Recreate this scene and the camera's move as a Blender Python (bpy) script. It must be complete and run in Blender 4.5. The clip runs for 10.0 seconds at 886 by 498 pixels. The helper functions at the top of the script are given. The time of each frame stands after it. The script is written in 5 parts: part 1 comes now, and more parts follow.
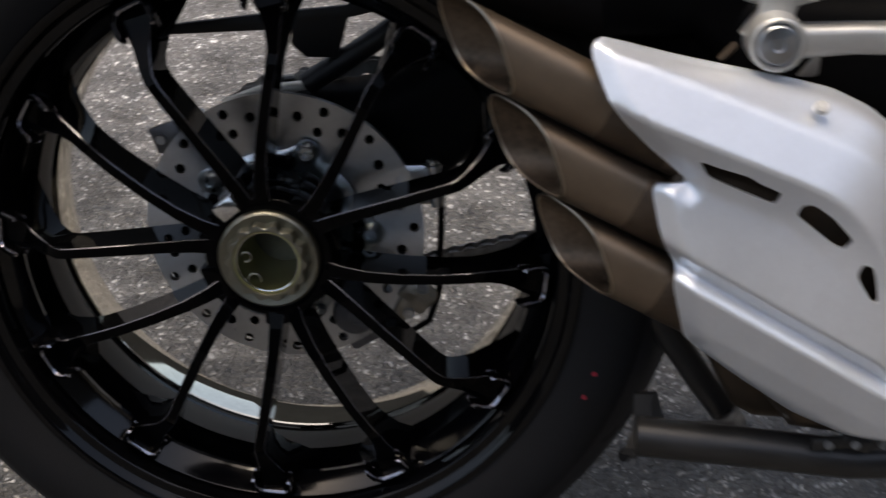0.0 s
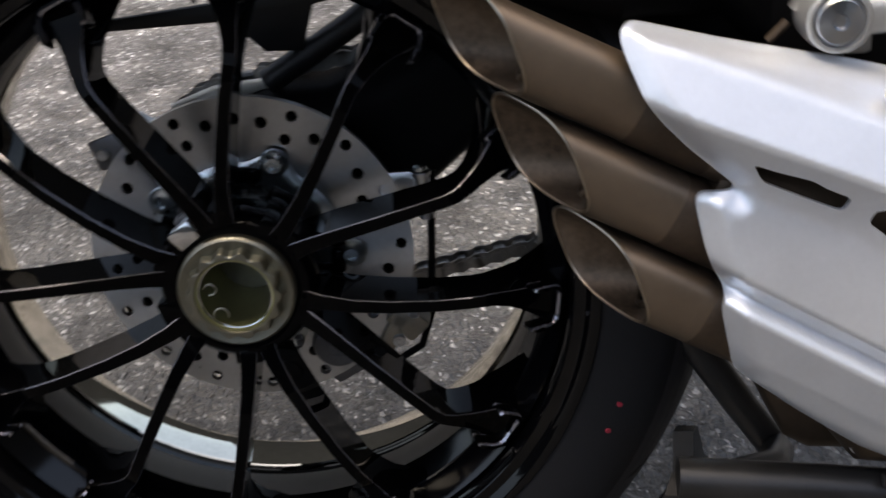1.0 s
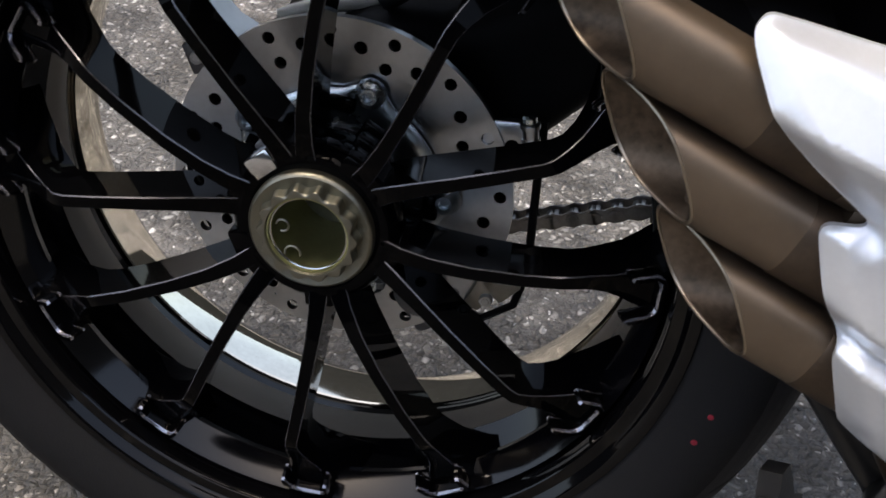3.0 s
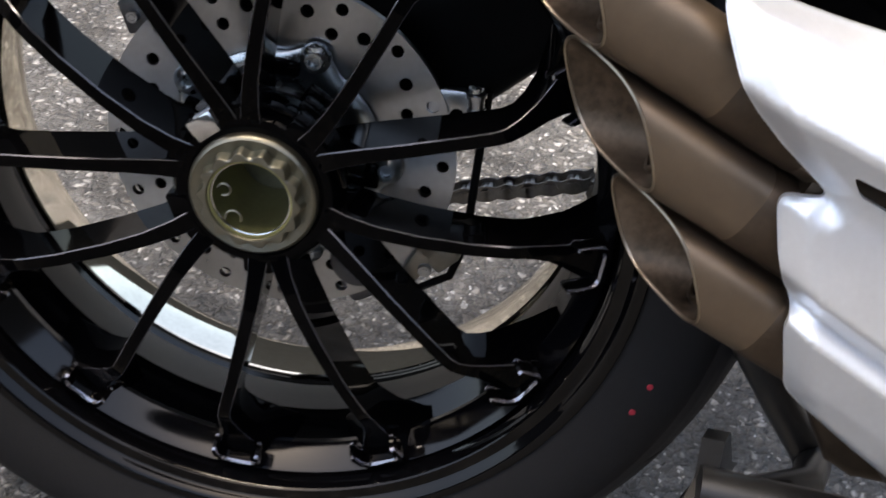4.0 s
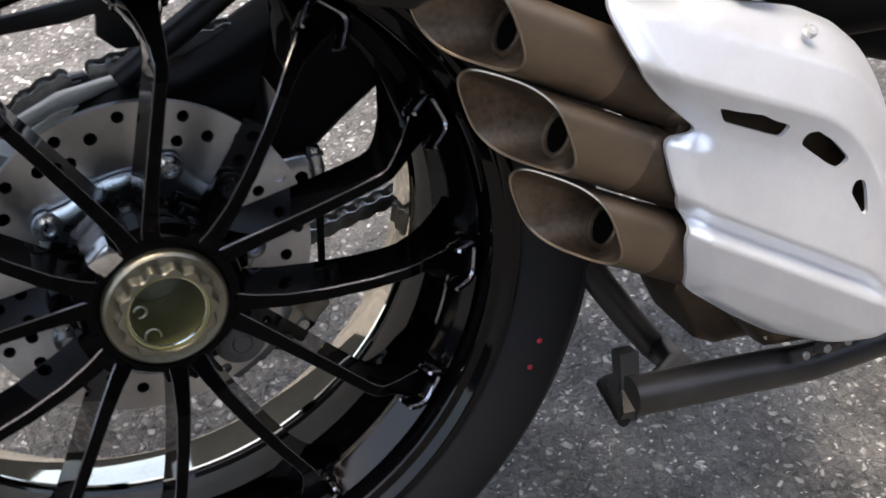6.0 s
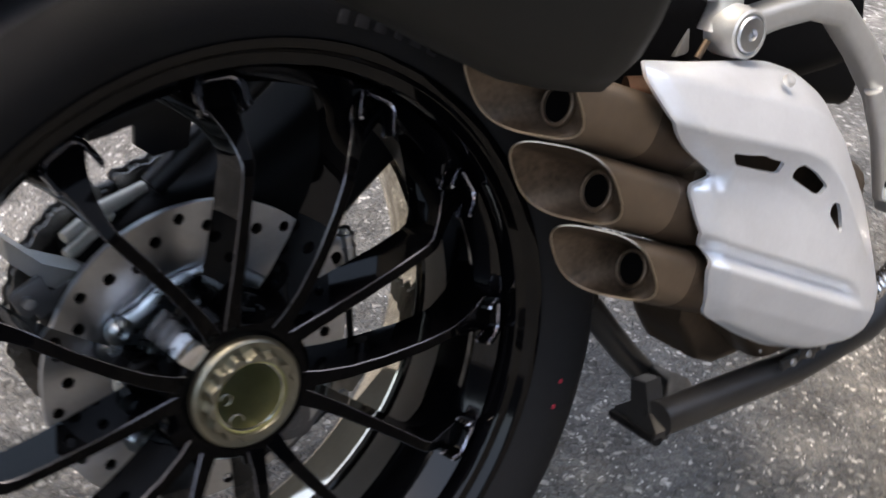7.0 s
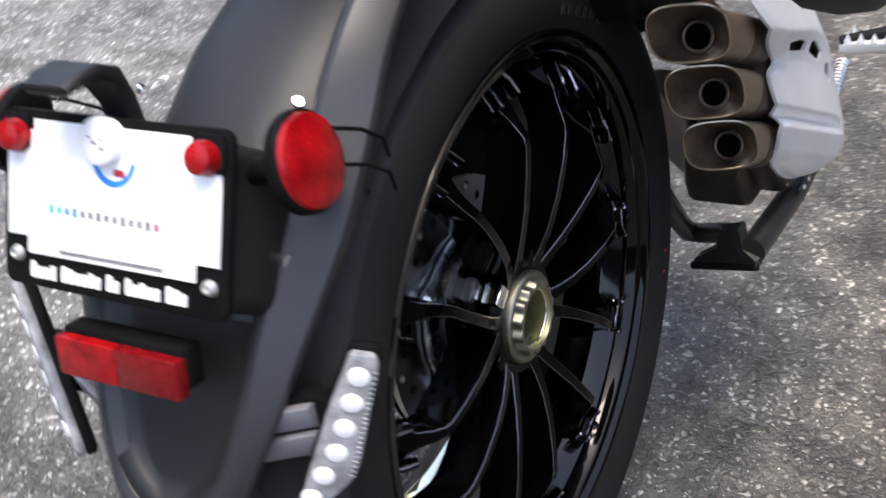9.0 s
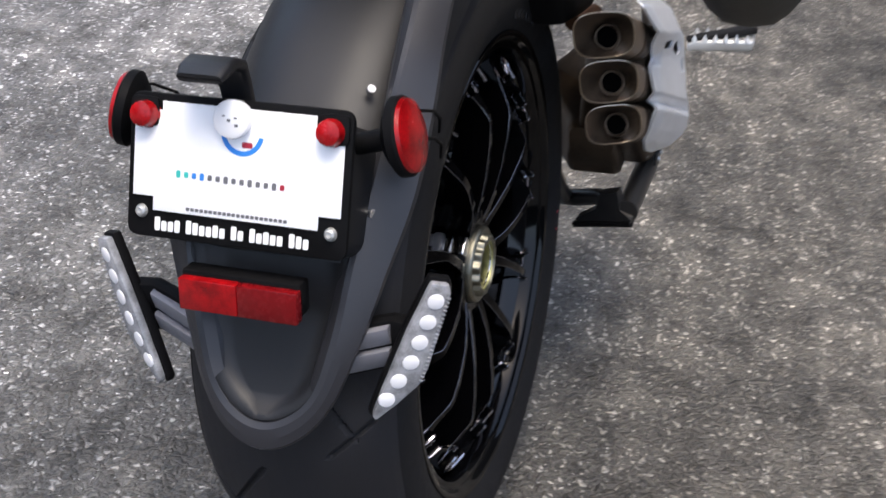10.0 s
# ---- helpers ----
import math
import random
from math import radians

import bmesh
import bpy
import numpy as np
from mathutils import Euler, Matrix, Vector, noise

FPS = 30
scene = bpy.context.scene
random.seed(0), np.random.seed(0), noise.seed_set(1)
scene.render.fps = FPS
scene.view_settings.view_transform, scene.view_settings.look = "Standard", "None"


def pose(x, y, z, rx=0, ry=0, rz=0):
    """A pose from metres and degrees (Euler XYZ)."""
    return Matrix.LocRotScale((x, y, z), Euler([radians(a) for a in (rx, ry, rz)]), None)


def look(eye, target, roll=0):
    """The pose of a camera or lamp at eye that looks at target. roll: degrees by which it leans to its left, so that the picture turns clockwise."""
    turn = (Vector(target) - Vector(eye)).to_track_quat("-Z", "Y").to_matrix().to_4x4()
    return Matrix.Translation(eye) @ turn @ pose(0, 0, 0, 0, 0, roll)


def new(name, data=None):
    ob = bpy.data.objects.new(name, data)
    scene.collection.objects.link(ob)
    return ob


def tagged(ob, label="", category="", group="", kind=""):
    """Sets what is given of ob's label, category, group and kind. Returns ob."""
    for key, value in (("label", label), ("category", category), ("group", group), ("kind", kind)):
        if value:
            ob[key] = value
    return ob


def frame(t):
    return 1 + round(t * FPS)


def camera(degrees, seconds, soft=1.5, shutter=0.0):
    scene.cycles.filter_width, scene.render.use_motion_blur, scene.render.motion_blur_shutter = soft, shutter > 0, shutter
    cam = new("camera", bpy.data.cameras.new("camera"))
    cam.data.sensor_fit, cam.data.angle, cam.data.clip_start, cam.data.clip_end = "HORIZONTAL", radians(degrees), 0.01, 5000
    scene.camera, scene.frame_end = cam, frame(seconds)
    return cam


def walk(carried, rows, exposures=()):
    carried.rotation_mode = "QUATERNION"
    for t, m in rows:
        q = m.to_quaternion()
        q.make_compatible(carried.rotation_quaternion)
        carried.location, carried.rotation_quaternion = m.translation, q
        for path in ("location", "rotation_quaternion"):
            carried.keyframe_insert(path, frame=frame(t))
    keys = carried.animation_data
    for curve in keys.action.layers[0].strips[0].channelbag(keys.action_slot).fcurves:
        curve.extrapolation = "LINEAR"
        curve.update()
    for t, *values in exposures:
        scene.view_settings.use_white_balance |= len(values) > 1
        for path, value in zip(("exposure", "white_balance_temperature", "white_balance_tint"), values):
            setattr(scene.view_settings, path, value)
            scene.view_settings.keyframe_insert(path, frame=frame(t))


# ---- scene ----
cam = camera(39.50, 10.0, soft=1.5, shutter=0.6)
PATH = [
    (0, look((0.1994, -0.8305, 0.8262), (0.1224, 0.0103, 0.2904), -1.30)),
    (0.2, look((0.1799, -0.8051, 0.8172), (0.0970, 0.0352, 0.2815), -0.32)),
    (0.5, look((0.1608, -0.7610, 0.8016), (0.1174, 0.0921, 0.2816), -0.27)),
    (0.8, look((0.1658, -0.7284, 0.7932), (0.1045, 0.1118, 0.2544), -0.07)),
    (1, look((0.1640, -0.7092, 0.7888), (0.1239, 0.1189, 0.2297), -2.79)),
    (1.2, look((0.1769, -0.6965, 0.7802), (0.1446, 0.1312, 0.2200), -3.47)),
    (1.5, look((0.2053, -0.6664, 0.7671), (0.1623, 0.1396, 0.1767), -1.04)),
    (1.8, look((0.2451, -0.6290, 0.7553), (0.1254, 0.1601, 0.1528), -3.68)),
    (2, look((0.2623, -0.6061, 0.7603), (0.1151, 0.1775, 0.1567), -3.74)),
    (2.3, look((0.2608, -0.5896, 0.7786), (0.0925, 0.1734, 0.1544), -2.95)),
    (2.5, look((0.2458, -0.5916, 0.7876), (0.0639, 0.1578, 0.1509), -2.05)),
    (2.7, look((0.2260, -0.5963, 0.7916), (0.0403, 0.1473, 0.1492), -1.60)),
    (3.8, look((0.1694, -0.6231, 0.7812), (0.0769, 0.1305, 0.1304), 3.64)),
    (4, look((0.1683, -0.6150, 0.7804), (0.0909, 0.1386, 0.1276), 4.77)),
    (4.2, look((0.1666, -0.6063, 0.7825), (0.0990, 0.1527, 0.1350), 5.29)),
    (4.5, look((0.1571, -0.6050, 0.7898), (0.1023, 0.1533, 0.1401), 5.14)),
    (4.8, look((0.1253, -0.6153, 0.7880), (0.1019, 0.1422, 0.1355), 3.18)),
    (5, look((0.0876, -0.6345, 0.7939), (0.1144, 0.1329, 0.1532), 1.97)),
    (5.2, look((0.0451, -0.6602, 0.7989), (0.1748, 0.1006, 0.1631), 2.08)),
    (6.3, look((-0.1416, -0.6464, 0.8283), (0.2475, 0.0583, 0.2351), 5.14)),
    (6.5, look((-0.1786, -0.6338, 0.8314), (0.2560, 0.0537, 0.2496), 6.50)),
    (6.8, look((-0.2273, -0.6193, 0.8388), (0.2545, 0.0517, 0.2752), 6.84)),
    (7, look((-0.2734, -0.6224, 0.8493), (0.2362, 0.0380, 0.2978), 4.16)),
    (7.3, look((-0.3651, -0.6237, 0.8559), (0.1773, 0.0174, 0.3131), 2.76)),
    (7.5, look((-0.4254, -0.6265, 0.8694), (0.1313, -0.0065, 0.3166), 2.90)),
    (7.7, look((-0.4814, -0.6187, 0.8803), (0.0848, -0.0158, 0.3183), 2.41)),
    (8, look((-0.5509, -0.5817, 0.8981), (0.0366, 0.0092, 0.3452), 2.62)),
    (8.2, look((-0.5871, -0.5546, 0.9090), (0.0128, 0.0235, 0.3560), 0.29)),
    (8.5, look((-0.6376, -0.4990, 0.9258), (-0.0032, 0.0133, 0.3468), -0.84)),
    (8.7, look((-0.6651, -0.4607, 0.9350), (-0.0069, -0.0074, 0.3338), -0.45)),
    (9, look((-0.7287, -0.3952, 0.9482), (-0.0085, 0.0004, 0.3782), 0.17)),
    (9.2, look((-0.7844, -0.3583, 0.9637), (-0.0393, -0.0056, 0.3976), -0.04)),
    (9.5, look((-0.8825, -0.3091, 0.9963), (-0.1086, -0.0372, 0.4244), 3.42)),
    (9.7, look((-0.9332, -0.2864, 1.0117), (-0.1494, -0.0568, 0.4349), 5.53)),
    (10, look((-0.9835, -0.2653, 1.0405), (-0.1845, -0.0785, 0.4689), 8.24)),
]
walk(cam, PATH, [(0.0, 0.64, 7800, 10), (0.5, 0.82, 7800, 10), (1.5, 1.03, 7800, 10), (2.5, 1.18, 7800, 10), (4.5, 1.68, 7800, 10), (5.2, 1.75, 7800, 10), (6.5, 1.66, 7700, 10), (7.0, 1.66, 7700, 10), (7.5, 1.92, 7800, 10), (8.0, 2.0, 7550, 10), (9.0, 1.6, 7000, 10), (10.0, 1.25, 7000, 10)])

# ---- light ----
world = bpy.data.worlds.new("sky")
world.use_nodes = True
scene.world = world
wn, wl = world.node_tree.nodes, world.node_tree.links
sky = wn.new("ShaderNodeTexSky")
sky.sky_type, sky.sun_disc = "NISHITA", False
sky.sun_elevation, sky.sun_rotation = radians(80), radians(256)
sky.air_density, sky.dust_density, sky.ozone_density = 1.0, 3.0, 1.0
wl.new(sky.outputs[0], wn["Background"].inputs[0])
wn["Background"].inputs[1].default_value = 0.17
sun_data = bpy.data.lights.new("sun", "SUN")
sun_data.energy, sun_data.angle, sun_data.color = 0.9, radians(22), (1.0, 0.97, 0.92)
sun = new("sun", sun_data)
sun.matrix_world = look((-0.8, -0.2, 4.6), (0.0, 0.0, 0.0))


# ---- materials ----
def material(name, color, rough=0.5, metal=0.0, coat=0.0, vary=0.15, scale=20.0, bump=0.0, bump_scale=200.0, spec=0.5):
    m = bpy.data.materials.new(name)
    m.use_nodes = True
    n, l = m.node_tree.nodes, m.node_tree.links
    b = n["Principled BSDF"]
    b.inputs["Metallic"].default_value = metal
    b.inputs["Coat Weight"].default_value = coat
    b.inputs["Coat Roughness"].default_value = 0.08
    b.inputs["Specular IOR Level"].default_value = spec
    co = n.new("ShaderNodeTexCoord")
    no = n.new("ShaderNodeTexNoise")
    no.inputs["Scale"].default_value, no.inputs["Detail"].default_value = scale, 6
    l.new(co.outputs["Object"], no.inputs["Vector"])
    fine = n.new("ShaderNodeTexNoise")
    fine.inputs["Scale"].default_value, fine.inputs["Detail"].default_value = scale * 9, 3
    l.new(co.outputs["Object"], fine.inputs["Vector"])
    mix = n.new("ShaderNodeMath")
    mix.operation = "MULTIPLY_ADD"
    l.new(fine.outputs[0], mix.inputs[0])
    mix.inputs[1].default_value = 0.4
    l.new(no.outputs[0], mix.inputs[2])
    ramp = n.new("ShaderNodeValToRGB")
    ramp.color_ramp.elements[0].position, ramp.color_ramp.elements[1].position = 0.4, 1.0
    ramp.color_ramp.elements[0].color = (*[c * (1 - vary) for c in color], 1)
    ramp.color_ramp.elements[1].color = (*[min(1, c * (1 + vary)) for c in color], 1)
    l.new(mix.outputs[0], ramp.inputs[0])
    l.new(ramp.outputs[0], b.inputs["Base Color"])
    rr = n.new("ShaderNodeMapRange")
    rr.inputs[3].default_value, rr.inputs[4].default_value = max(0.02, rough * (1 - vary)), min(1, rough * (1 + vary))
    l.new(mix.outputs[0], rr.inputs[0])
    l.new(rr.outputs[0], b.inputs["Roughness"])
    if bump:
        bn = n.new("ShaderNodeTexNoise")
        bn.inputs["Scale"].default_value, bn.inputs["Detail"].default_value = bump_scale, 4
        l.new(co.outputs["Object"], bn.inputs["Vector"])
        bp = n.new("ShaderNodeBump")
        bp.inputs["Strength"].default_value, bp.inputs["Distance"].default_value = bump, 0.002
        l.new(bn.outputs[0], bp.inputs["Height"])
        l.new(bp.outputs[0], b.inputs["Normal"])
    return m


def asphalt_material():
    m = bpy.data.materials.new("asphalt")
    m.use_nodes = True
    n, l = m.node_tree.nodes, m.node_tree.links
    b = n["Principled BSDF"]
    co = n.new("ShaderNodeTexCoord")

    def noise_at(scale, detail=5):
        t = n.new("ShaderNodeTexNoise")
        t.inputs["Scale"].default_value, t.inputs["Detail"].default_value = scale, detail
        l.new(co.outputs["Object"], t.inputs["Vector"])
        return t.outputs[0]

    def ramp(src, stops):
        r = n.new("ShaderNodeValToRGB")
        e = r.color_ramp.elements
        while len(e) < len(stops):
            e.new(0.5)
        for el, (p, c) in zip(e, stops):
            el.position, el.color = p, (*c, 1)
        l.new(src, r.inputs[0])
        return r.outputs[0]

    def blend(kind, f, a, c):
        x = n.new("ShaderNodeMix")
        x.data_type, x.blend_type = "RGBA", kind
        if isinstance(f, float):
            x.inputs[0].default_value = f
        else:
            l.new(f, x.inputs[0])
        l.new(a, x.inputs[6])
        l.new(c, x.inputs[7])
        return x.outputs[2]

    warp = n.new("ShaderNodeMix")
    warp.data_type, warp.blend_type = "RGBA", "ADD"
    warp.inputs[0].default_value = 0.02
    wn_ = n.new("ShaderNodeTexNoise")
    wn_.inputs["Scale"].default_value = 60
    l.new(co.outputs["Object"], wn_.inputs["Vector"])
    l.new(co.outputs["Object"], warp.inputs[6])
    l.new(wn_.outputs["Color"], warp.inputs[7])

    def chips(scale):
        v = n.new("ShaderNodeTexVoronoi")
        v.inputs["Scale"].default_value, v.inputs["Randomness"].default_value = scale, 1.0
        l.new(warp.outputs[2], v.inputs["Vector"])
        c = n.new("ShaderNodeSeparateColor")
        l.new(v.outputs["Color"], c.inputs[0])
        return v, c

    def worn(v, c, lo, hi):
        size = n.new("ShaderNodeMath")
        size.operation = "MULTIPLY_ADD"
        l.new(c.outputs[2], size.inputs[0])
        size.inputs[1].default_value = 0.45
        l.new(v.outputs["Distance"], size.inputs[2])
        return ramp(size.outputs[0], [(lo, (0, 0, 0)), (hi, (1, 1, 1))])

    stones, tone = chips(150)
    stone_col = ramp(tone.outputs[0], [(0.0, (0.052, 0.050, 0.047)), (0.50, (0.100, 0.096, 0.089)), (0.80, (0.165, 0.160, 0.150)), (0.95, (0.46, 0.45, 0.43))])
    binder = ramp(noise_at(420, 5), [(0.36, (0.052, 0.051, 0.049)), (0.64, (0.135, 0.131, 0.123))])
    col = blend("MIX", worn(stones, tone, 0.52, 0.80), stone_col, binder)
    big, big_tone = chips(48)
    big_col = ramp(big_tone.outputs[1], [(0.0, (0.16, 0.15, 0.135)), (1.0, (0.44, 0.425, 0.40))])
    rare = n.new("ShaderNodeMath")
    rare.operation = "GREATER_THAN"
    l.new(big_tone.outputs[0], rare.inputs[0])
    rare.inputs[1].default_value = 0.91
    shown = n.new("ShaderNodeMath")
    shown.operation = "MULTIPLY"
    inv = n.new("ShaderNodeMath")
    inv.operation = "SUBTRACT"
    inv.inputs[0].default_value = 1.0
    l.new(worn(big, big_tone, 0.26, 0.40), inv.inputs[1])
    l.new(inv.outputs[0], shown.inputs[0])
    l.new(rare.outputs[0], shown.inputs[1])
    col = blend("MIX", shown.outputs[0], col, big_col)
    # sparse near-white specks painted in as glints off the stones
    glint, glint_tone = chips(230)
    few = ramp(glint_tone.outputs[0], [(0.90, (0, 0, 0)), (0.92, (1, 1, 1))])
    near = ramp(glint.outputs["Distance"], [(0.22, (1, 1, 1)), (0.40, (0, 0, 0))])
    lit = blend("MULTIPLY", 1.0, few, near)
    col = blend("MIX", lit, col, ramp(glint_tone.outputs[1], [(0.0, (0.35, 0.345, 0.33)), (1.0, (0.78, 0.77, 0.75))]))
    wide = ramp(noise_at(2.2, 6), [(0.32, (0.75, 0.74, 0.72)), (0.5, (1.25, 1.23, 1.19)), (0.68, (1.7, 1.67, 1.6))])
    col = blend("MULTIPLY", 1.0, col, wide)
    mid = ramp(noise_at(14, 7), [(0.34, (0.60, 0.59, 0.575)), (0.5, (0.98, 0.98, 0.98)), (0.64, (1.40, 1.39, 1.37))])
    col = blend("MULTIPLY", 1.0, col, mid)
    # light falloff painted into the ground: dim near side, brighter far side; streaked lengthwise
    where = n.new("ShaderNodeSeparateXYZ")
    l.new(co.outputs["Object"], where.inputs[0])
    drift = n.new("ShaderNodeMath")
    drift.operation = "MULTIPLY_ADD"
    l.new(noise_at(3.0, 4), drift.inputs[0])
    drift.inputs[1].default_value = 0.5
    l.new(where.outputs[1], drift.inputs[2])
    light_falloff = ramp(drift.outputs[0], [(0.0, (0.60, 0.58, 0.55)), (0.22, (0.63, 0.615, 0.59)), (0.52, (0.66, 0.69, 0.755)), (0.75, (0.86, 0.90, 0.975)), (1.0, (1.18, 1.22, 1.33))])
    col = blend("MULTIPLY", 1.0, col, light_falloff)
    long_way = n.new("ShaderNodeMapping")
    long_way.inputs["Scale"].default_value = (1.6, 26.0, 1.0)
    l.new(co.outputs["Object"], long_way.inputs["Vector"])
    streak = n.new("ShaderNodeTexNoise")
    streak.inputs["Scale"].default_value, streak.inputs["Detail"].default_value = 1.0, 6
    l.new(long_way.outputs[0], streak.inputs["Vector"])
    col = blend("MULTIPLY", 1.0, col, ramp(streak.outputs[0], [(0.36, (0.80, 0.80, 0.80)), (0.62, (1.14, 1.13, 1.12))]))
    l.new(col, b.inputs["Base Color"])
    rg = n.new("ShaderNodeMapRange")
    rg.inputs[3].default_value, rg.inputs[4].default_value = 0.35, 0.8
    l.new(tone.outputs[1], rg.inputs[0])
    l.new(rg.outputs[0], b.inputs["Roughness"])
    bp = n.new("ShaderNodeBump")
    bp.invert = True
    bp.inputs["Strength"].default_value, bp.inputs["Distance"].default_value = 0.9, 0.005
    l.new(stones.outputs["Distance"], bp.inputs["Height"])
    bp2 = n.new("ShaderNodeBump")
    bp2.inputs["Strength"].default_value, bp2.inputs["Distance"].default_value = 0.5, 0.002
    l.new(noise_at(600, 4), bp2.inputs["Height"])
    l.new(bp.outputs[0], bp2.inputs["Normal"])
    l.new(bp2.outputs[0], b.inputs["Normal"])
    return m


M = {
    "gloss_black": material("gloss_black", (0.0012, 0.0012, 0.0015), 0.04, vary=0.25, scale=12, spec=0.22),
    "rim_black": material("rim_black", (0.0015, 0.0015, 0.0019), 0.06, vary=0.25, scale=12, spec=0.42),
    "flange_black": material("flange_black", (0.002, 0.002, 0.0026), 0.08, vary=0.35, scale=30, spec=0.42),
    "edge_highlight": material("edge_highlight", (0.10, 0.10, 0.11), 0.16, metal=0.7, vary=0.25, scale=40),
    "lug_highlight": material("lug_highlight", (0.33, 0.33, 0.37), 0.12, metal=0.8, vary=0.3, scale=60),
    "satin_black": material("satin_black", (0.006, 0.006, 0.0065), 0.42, vary=0.25, bump=0.08, bump_scale=900, spec=0.14),
    "case_shell": material("case_shell", (0.012, 0.012, 0.011), 0.5, vary=0.2, scale=10, bump=0.05, bump_scale=900, spec=0.3),
    "rubber": material("rubber", (0.008, 0.008, 0.009), 0.72, vary=0.4, scale=14, bump=0.15, bump_scale=700, spec=0.25),
    "tread_rubber": material("tread_rubber", (0.014, 0.014, 0.0165), 0.62, vary=0.25, scale=14, bump=0.2, bump_scale=800, spec=0.35),
    "plastic": material("plastic", (0.0075, 0.0075, 0.009), 0.45, vary=0.2, scale=10, bump=0.12, bump_scale=1400),
    "plastic_lit_rim": material("plastic_lit_rim", (0.020, 0.0205, 0.025), 0.36, vary=0.15, scale=10, bump=0.08, bump_scale=1400),
    "plastic_arm_lit": material("plastic_arm_lit", (0.17, 0.17, 0.19), 0.35, vary=0.15, bump=0.1, bump_scale=1200),
    "barrel": material("barrel", (0.125, 0.110, 0.092), 0.5, metal=0.5, vary=0.12, scale=18, bump=0.05, bump_scale=600),
    "polished": material("polished", (0.80, 0.73, 0.60), 0.05, metal=1.0, vary=0.12, scale=30),
    "silver_paint": material("silver_paint", (0.825, 0.855, 0.90), 0.33, metal=0.62, vary=0.05, scale=30, coat=0.25),
    "cast_alu": material("cast_alu", (0.54, 0.54, 0.525), 0.42, metal=0.7, vary=0.1, bump=0.1, bump_scale=900),
    "bracket_pale": material("bracket_pale", (0.62, 0.59, 0.52), 0.45, metal=0.4, vary=0.15, bump=0.1, bump_scale=900),
    "steel": material("steel", (0.51, 0.53, 0.555), 0.28, metal=1.0, vary=0.15, scale=25, bump=0.05, bump_scale=500),
    "steel_blue": material("steel_blue", (0.54, 0.60, 0.64), 0.26, metal=1.0, vary=0.2),
    "chrome": material("chrome", (0.75, 0.75, 0.76), 0.14, metal=1.0, vary=0.05),
    "dark_steel": material("dark_steel", (0.12, 0.12, 0.12), 0.35, metal=1.0, vary=0.3),
    "chain_steel": material("chain_steel", (0.30, 0.29, 0.28), 0.3, metal=1.0, vary=0.4, scale=60),
    "nut": material("nut", (0.24, 0.23, 0.185), 0.38, metal=1.0, vary=0.12, scale=40, bump=0.05, bump_scale=600),
    "gold": material("gold", (0.38, 0.37, 0.175), 0.36, metal=0.8, vary=0.2, scale=30),
    "bronze": material("bronze", (0.205, 0.153, 0.110), 0.42, metal=0.8, vary=0.14, scale=24, bump=0.04, bump_scale=900),
    "bronze_in": material("bronze_in", (0.130, 0.093, 0.065), 0.36, metal=0.75, vary=0.85, scale=28, bump=0.1, bump_scale=500),
    "bronze_highlight": material("bronze_highlight", (0.50, 0.42, 0.33), 0.3, metal=1.0, vary=0.2, scale=60),
    "soot_shade": material("soot_shade", (0.0015, 0.0013, 0.0012), 0.95, vary=0.3, spec=0.05),
    "burnt": material("burnt", (0.085, 0.060, 0.041), 0.40, metal=0.7, vary=0.4, scale=18, bump=0.1),
    "pipe_shade": material("pipe_shade", (0.085, 0.060, 0.042), 0.44, metal=0.75, vary=0.35, scale=40, bump=0.06, bump_scale=600),
    "rust": material("rust", (0.075, 0.036, 0.020), 0.55, metal=0.4, vary=0.6, scale=60, bump=0.25, bump_scale=500),
    "caliper": material("caliper", (0.16, 0.16, 0.165), 0.38, metal=0.6, vary=0.2, bump=0.15, bump_scale=600),
    "caliper_gold": material("caliper_gold", (0.34, 0.31, 0.26), 0.38, metal=0.8, vary=0.25),
    "red": material("red", (0.25, 0.003, 0.005), 0.18, vary=0.6, scale=70, spec=0.35, bump=0.25, bump_scale=260),
    "red_shaded": material("red_shaded", (0.15, 0.003, 0.005), 0.25, vary=0.2, scale=200, spec=0.3),
    "red_paint": material("red_paint", (0.30, 0.012, 0.03), 0.6, vary=0.2),
    "white": material("white", (0.85, 0.85, 0.86), 0.4, vary=0.03),
    "white_ink": material("white_ink", (0.80, 0.80, 0.80), 0.5, vary=0.04),
    "blue_ink": material("blue_ink", (0.02, 0.20, 0.60), 0.5, vary=0.08),
    "teal_ink": material("teal_ink", (0.03, 0.45, 0.40), 0.5, vary=0.08),
    "grey_ink": material("grey_ink", (0.12, 0.12, 0.13), 0.5, vary=0.1),
    "lens": material("lens", (0.25, 0.255, 0.27), 0.08, vary=0.55, scale=90, coat=0.3, bump=0.2, bump_scale=350),
    "led": material("led", (0.80, 0.80, 0.82), 0.2, vary=0.03, coat=0.5),
    "stand_black": material("stand_black", (0.016, 0.0155, 0.0155), 0.3, vary=0.35, scale=40, bump=0.06, bump_scale=400),
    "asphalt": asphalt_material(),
}

for brushed, amount in (("steel", 0.75), ("gold", 0.8)):
    nodes, links = M[brushed].node_tree.nodes, M[brushed].node_tree.links
    tangent = nodes.new("ShaderNodeTangent")
    tangent.direction_type, tangent.axis = "RADIAL", "Y"
    links.new(tangent.outputs[0], nodes["Principled BSDF"].inputs["Tangent"])
    nodes["Principled BSDF"].inputs["Anisotropic"].default_value = amount
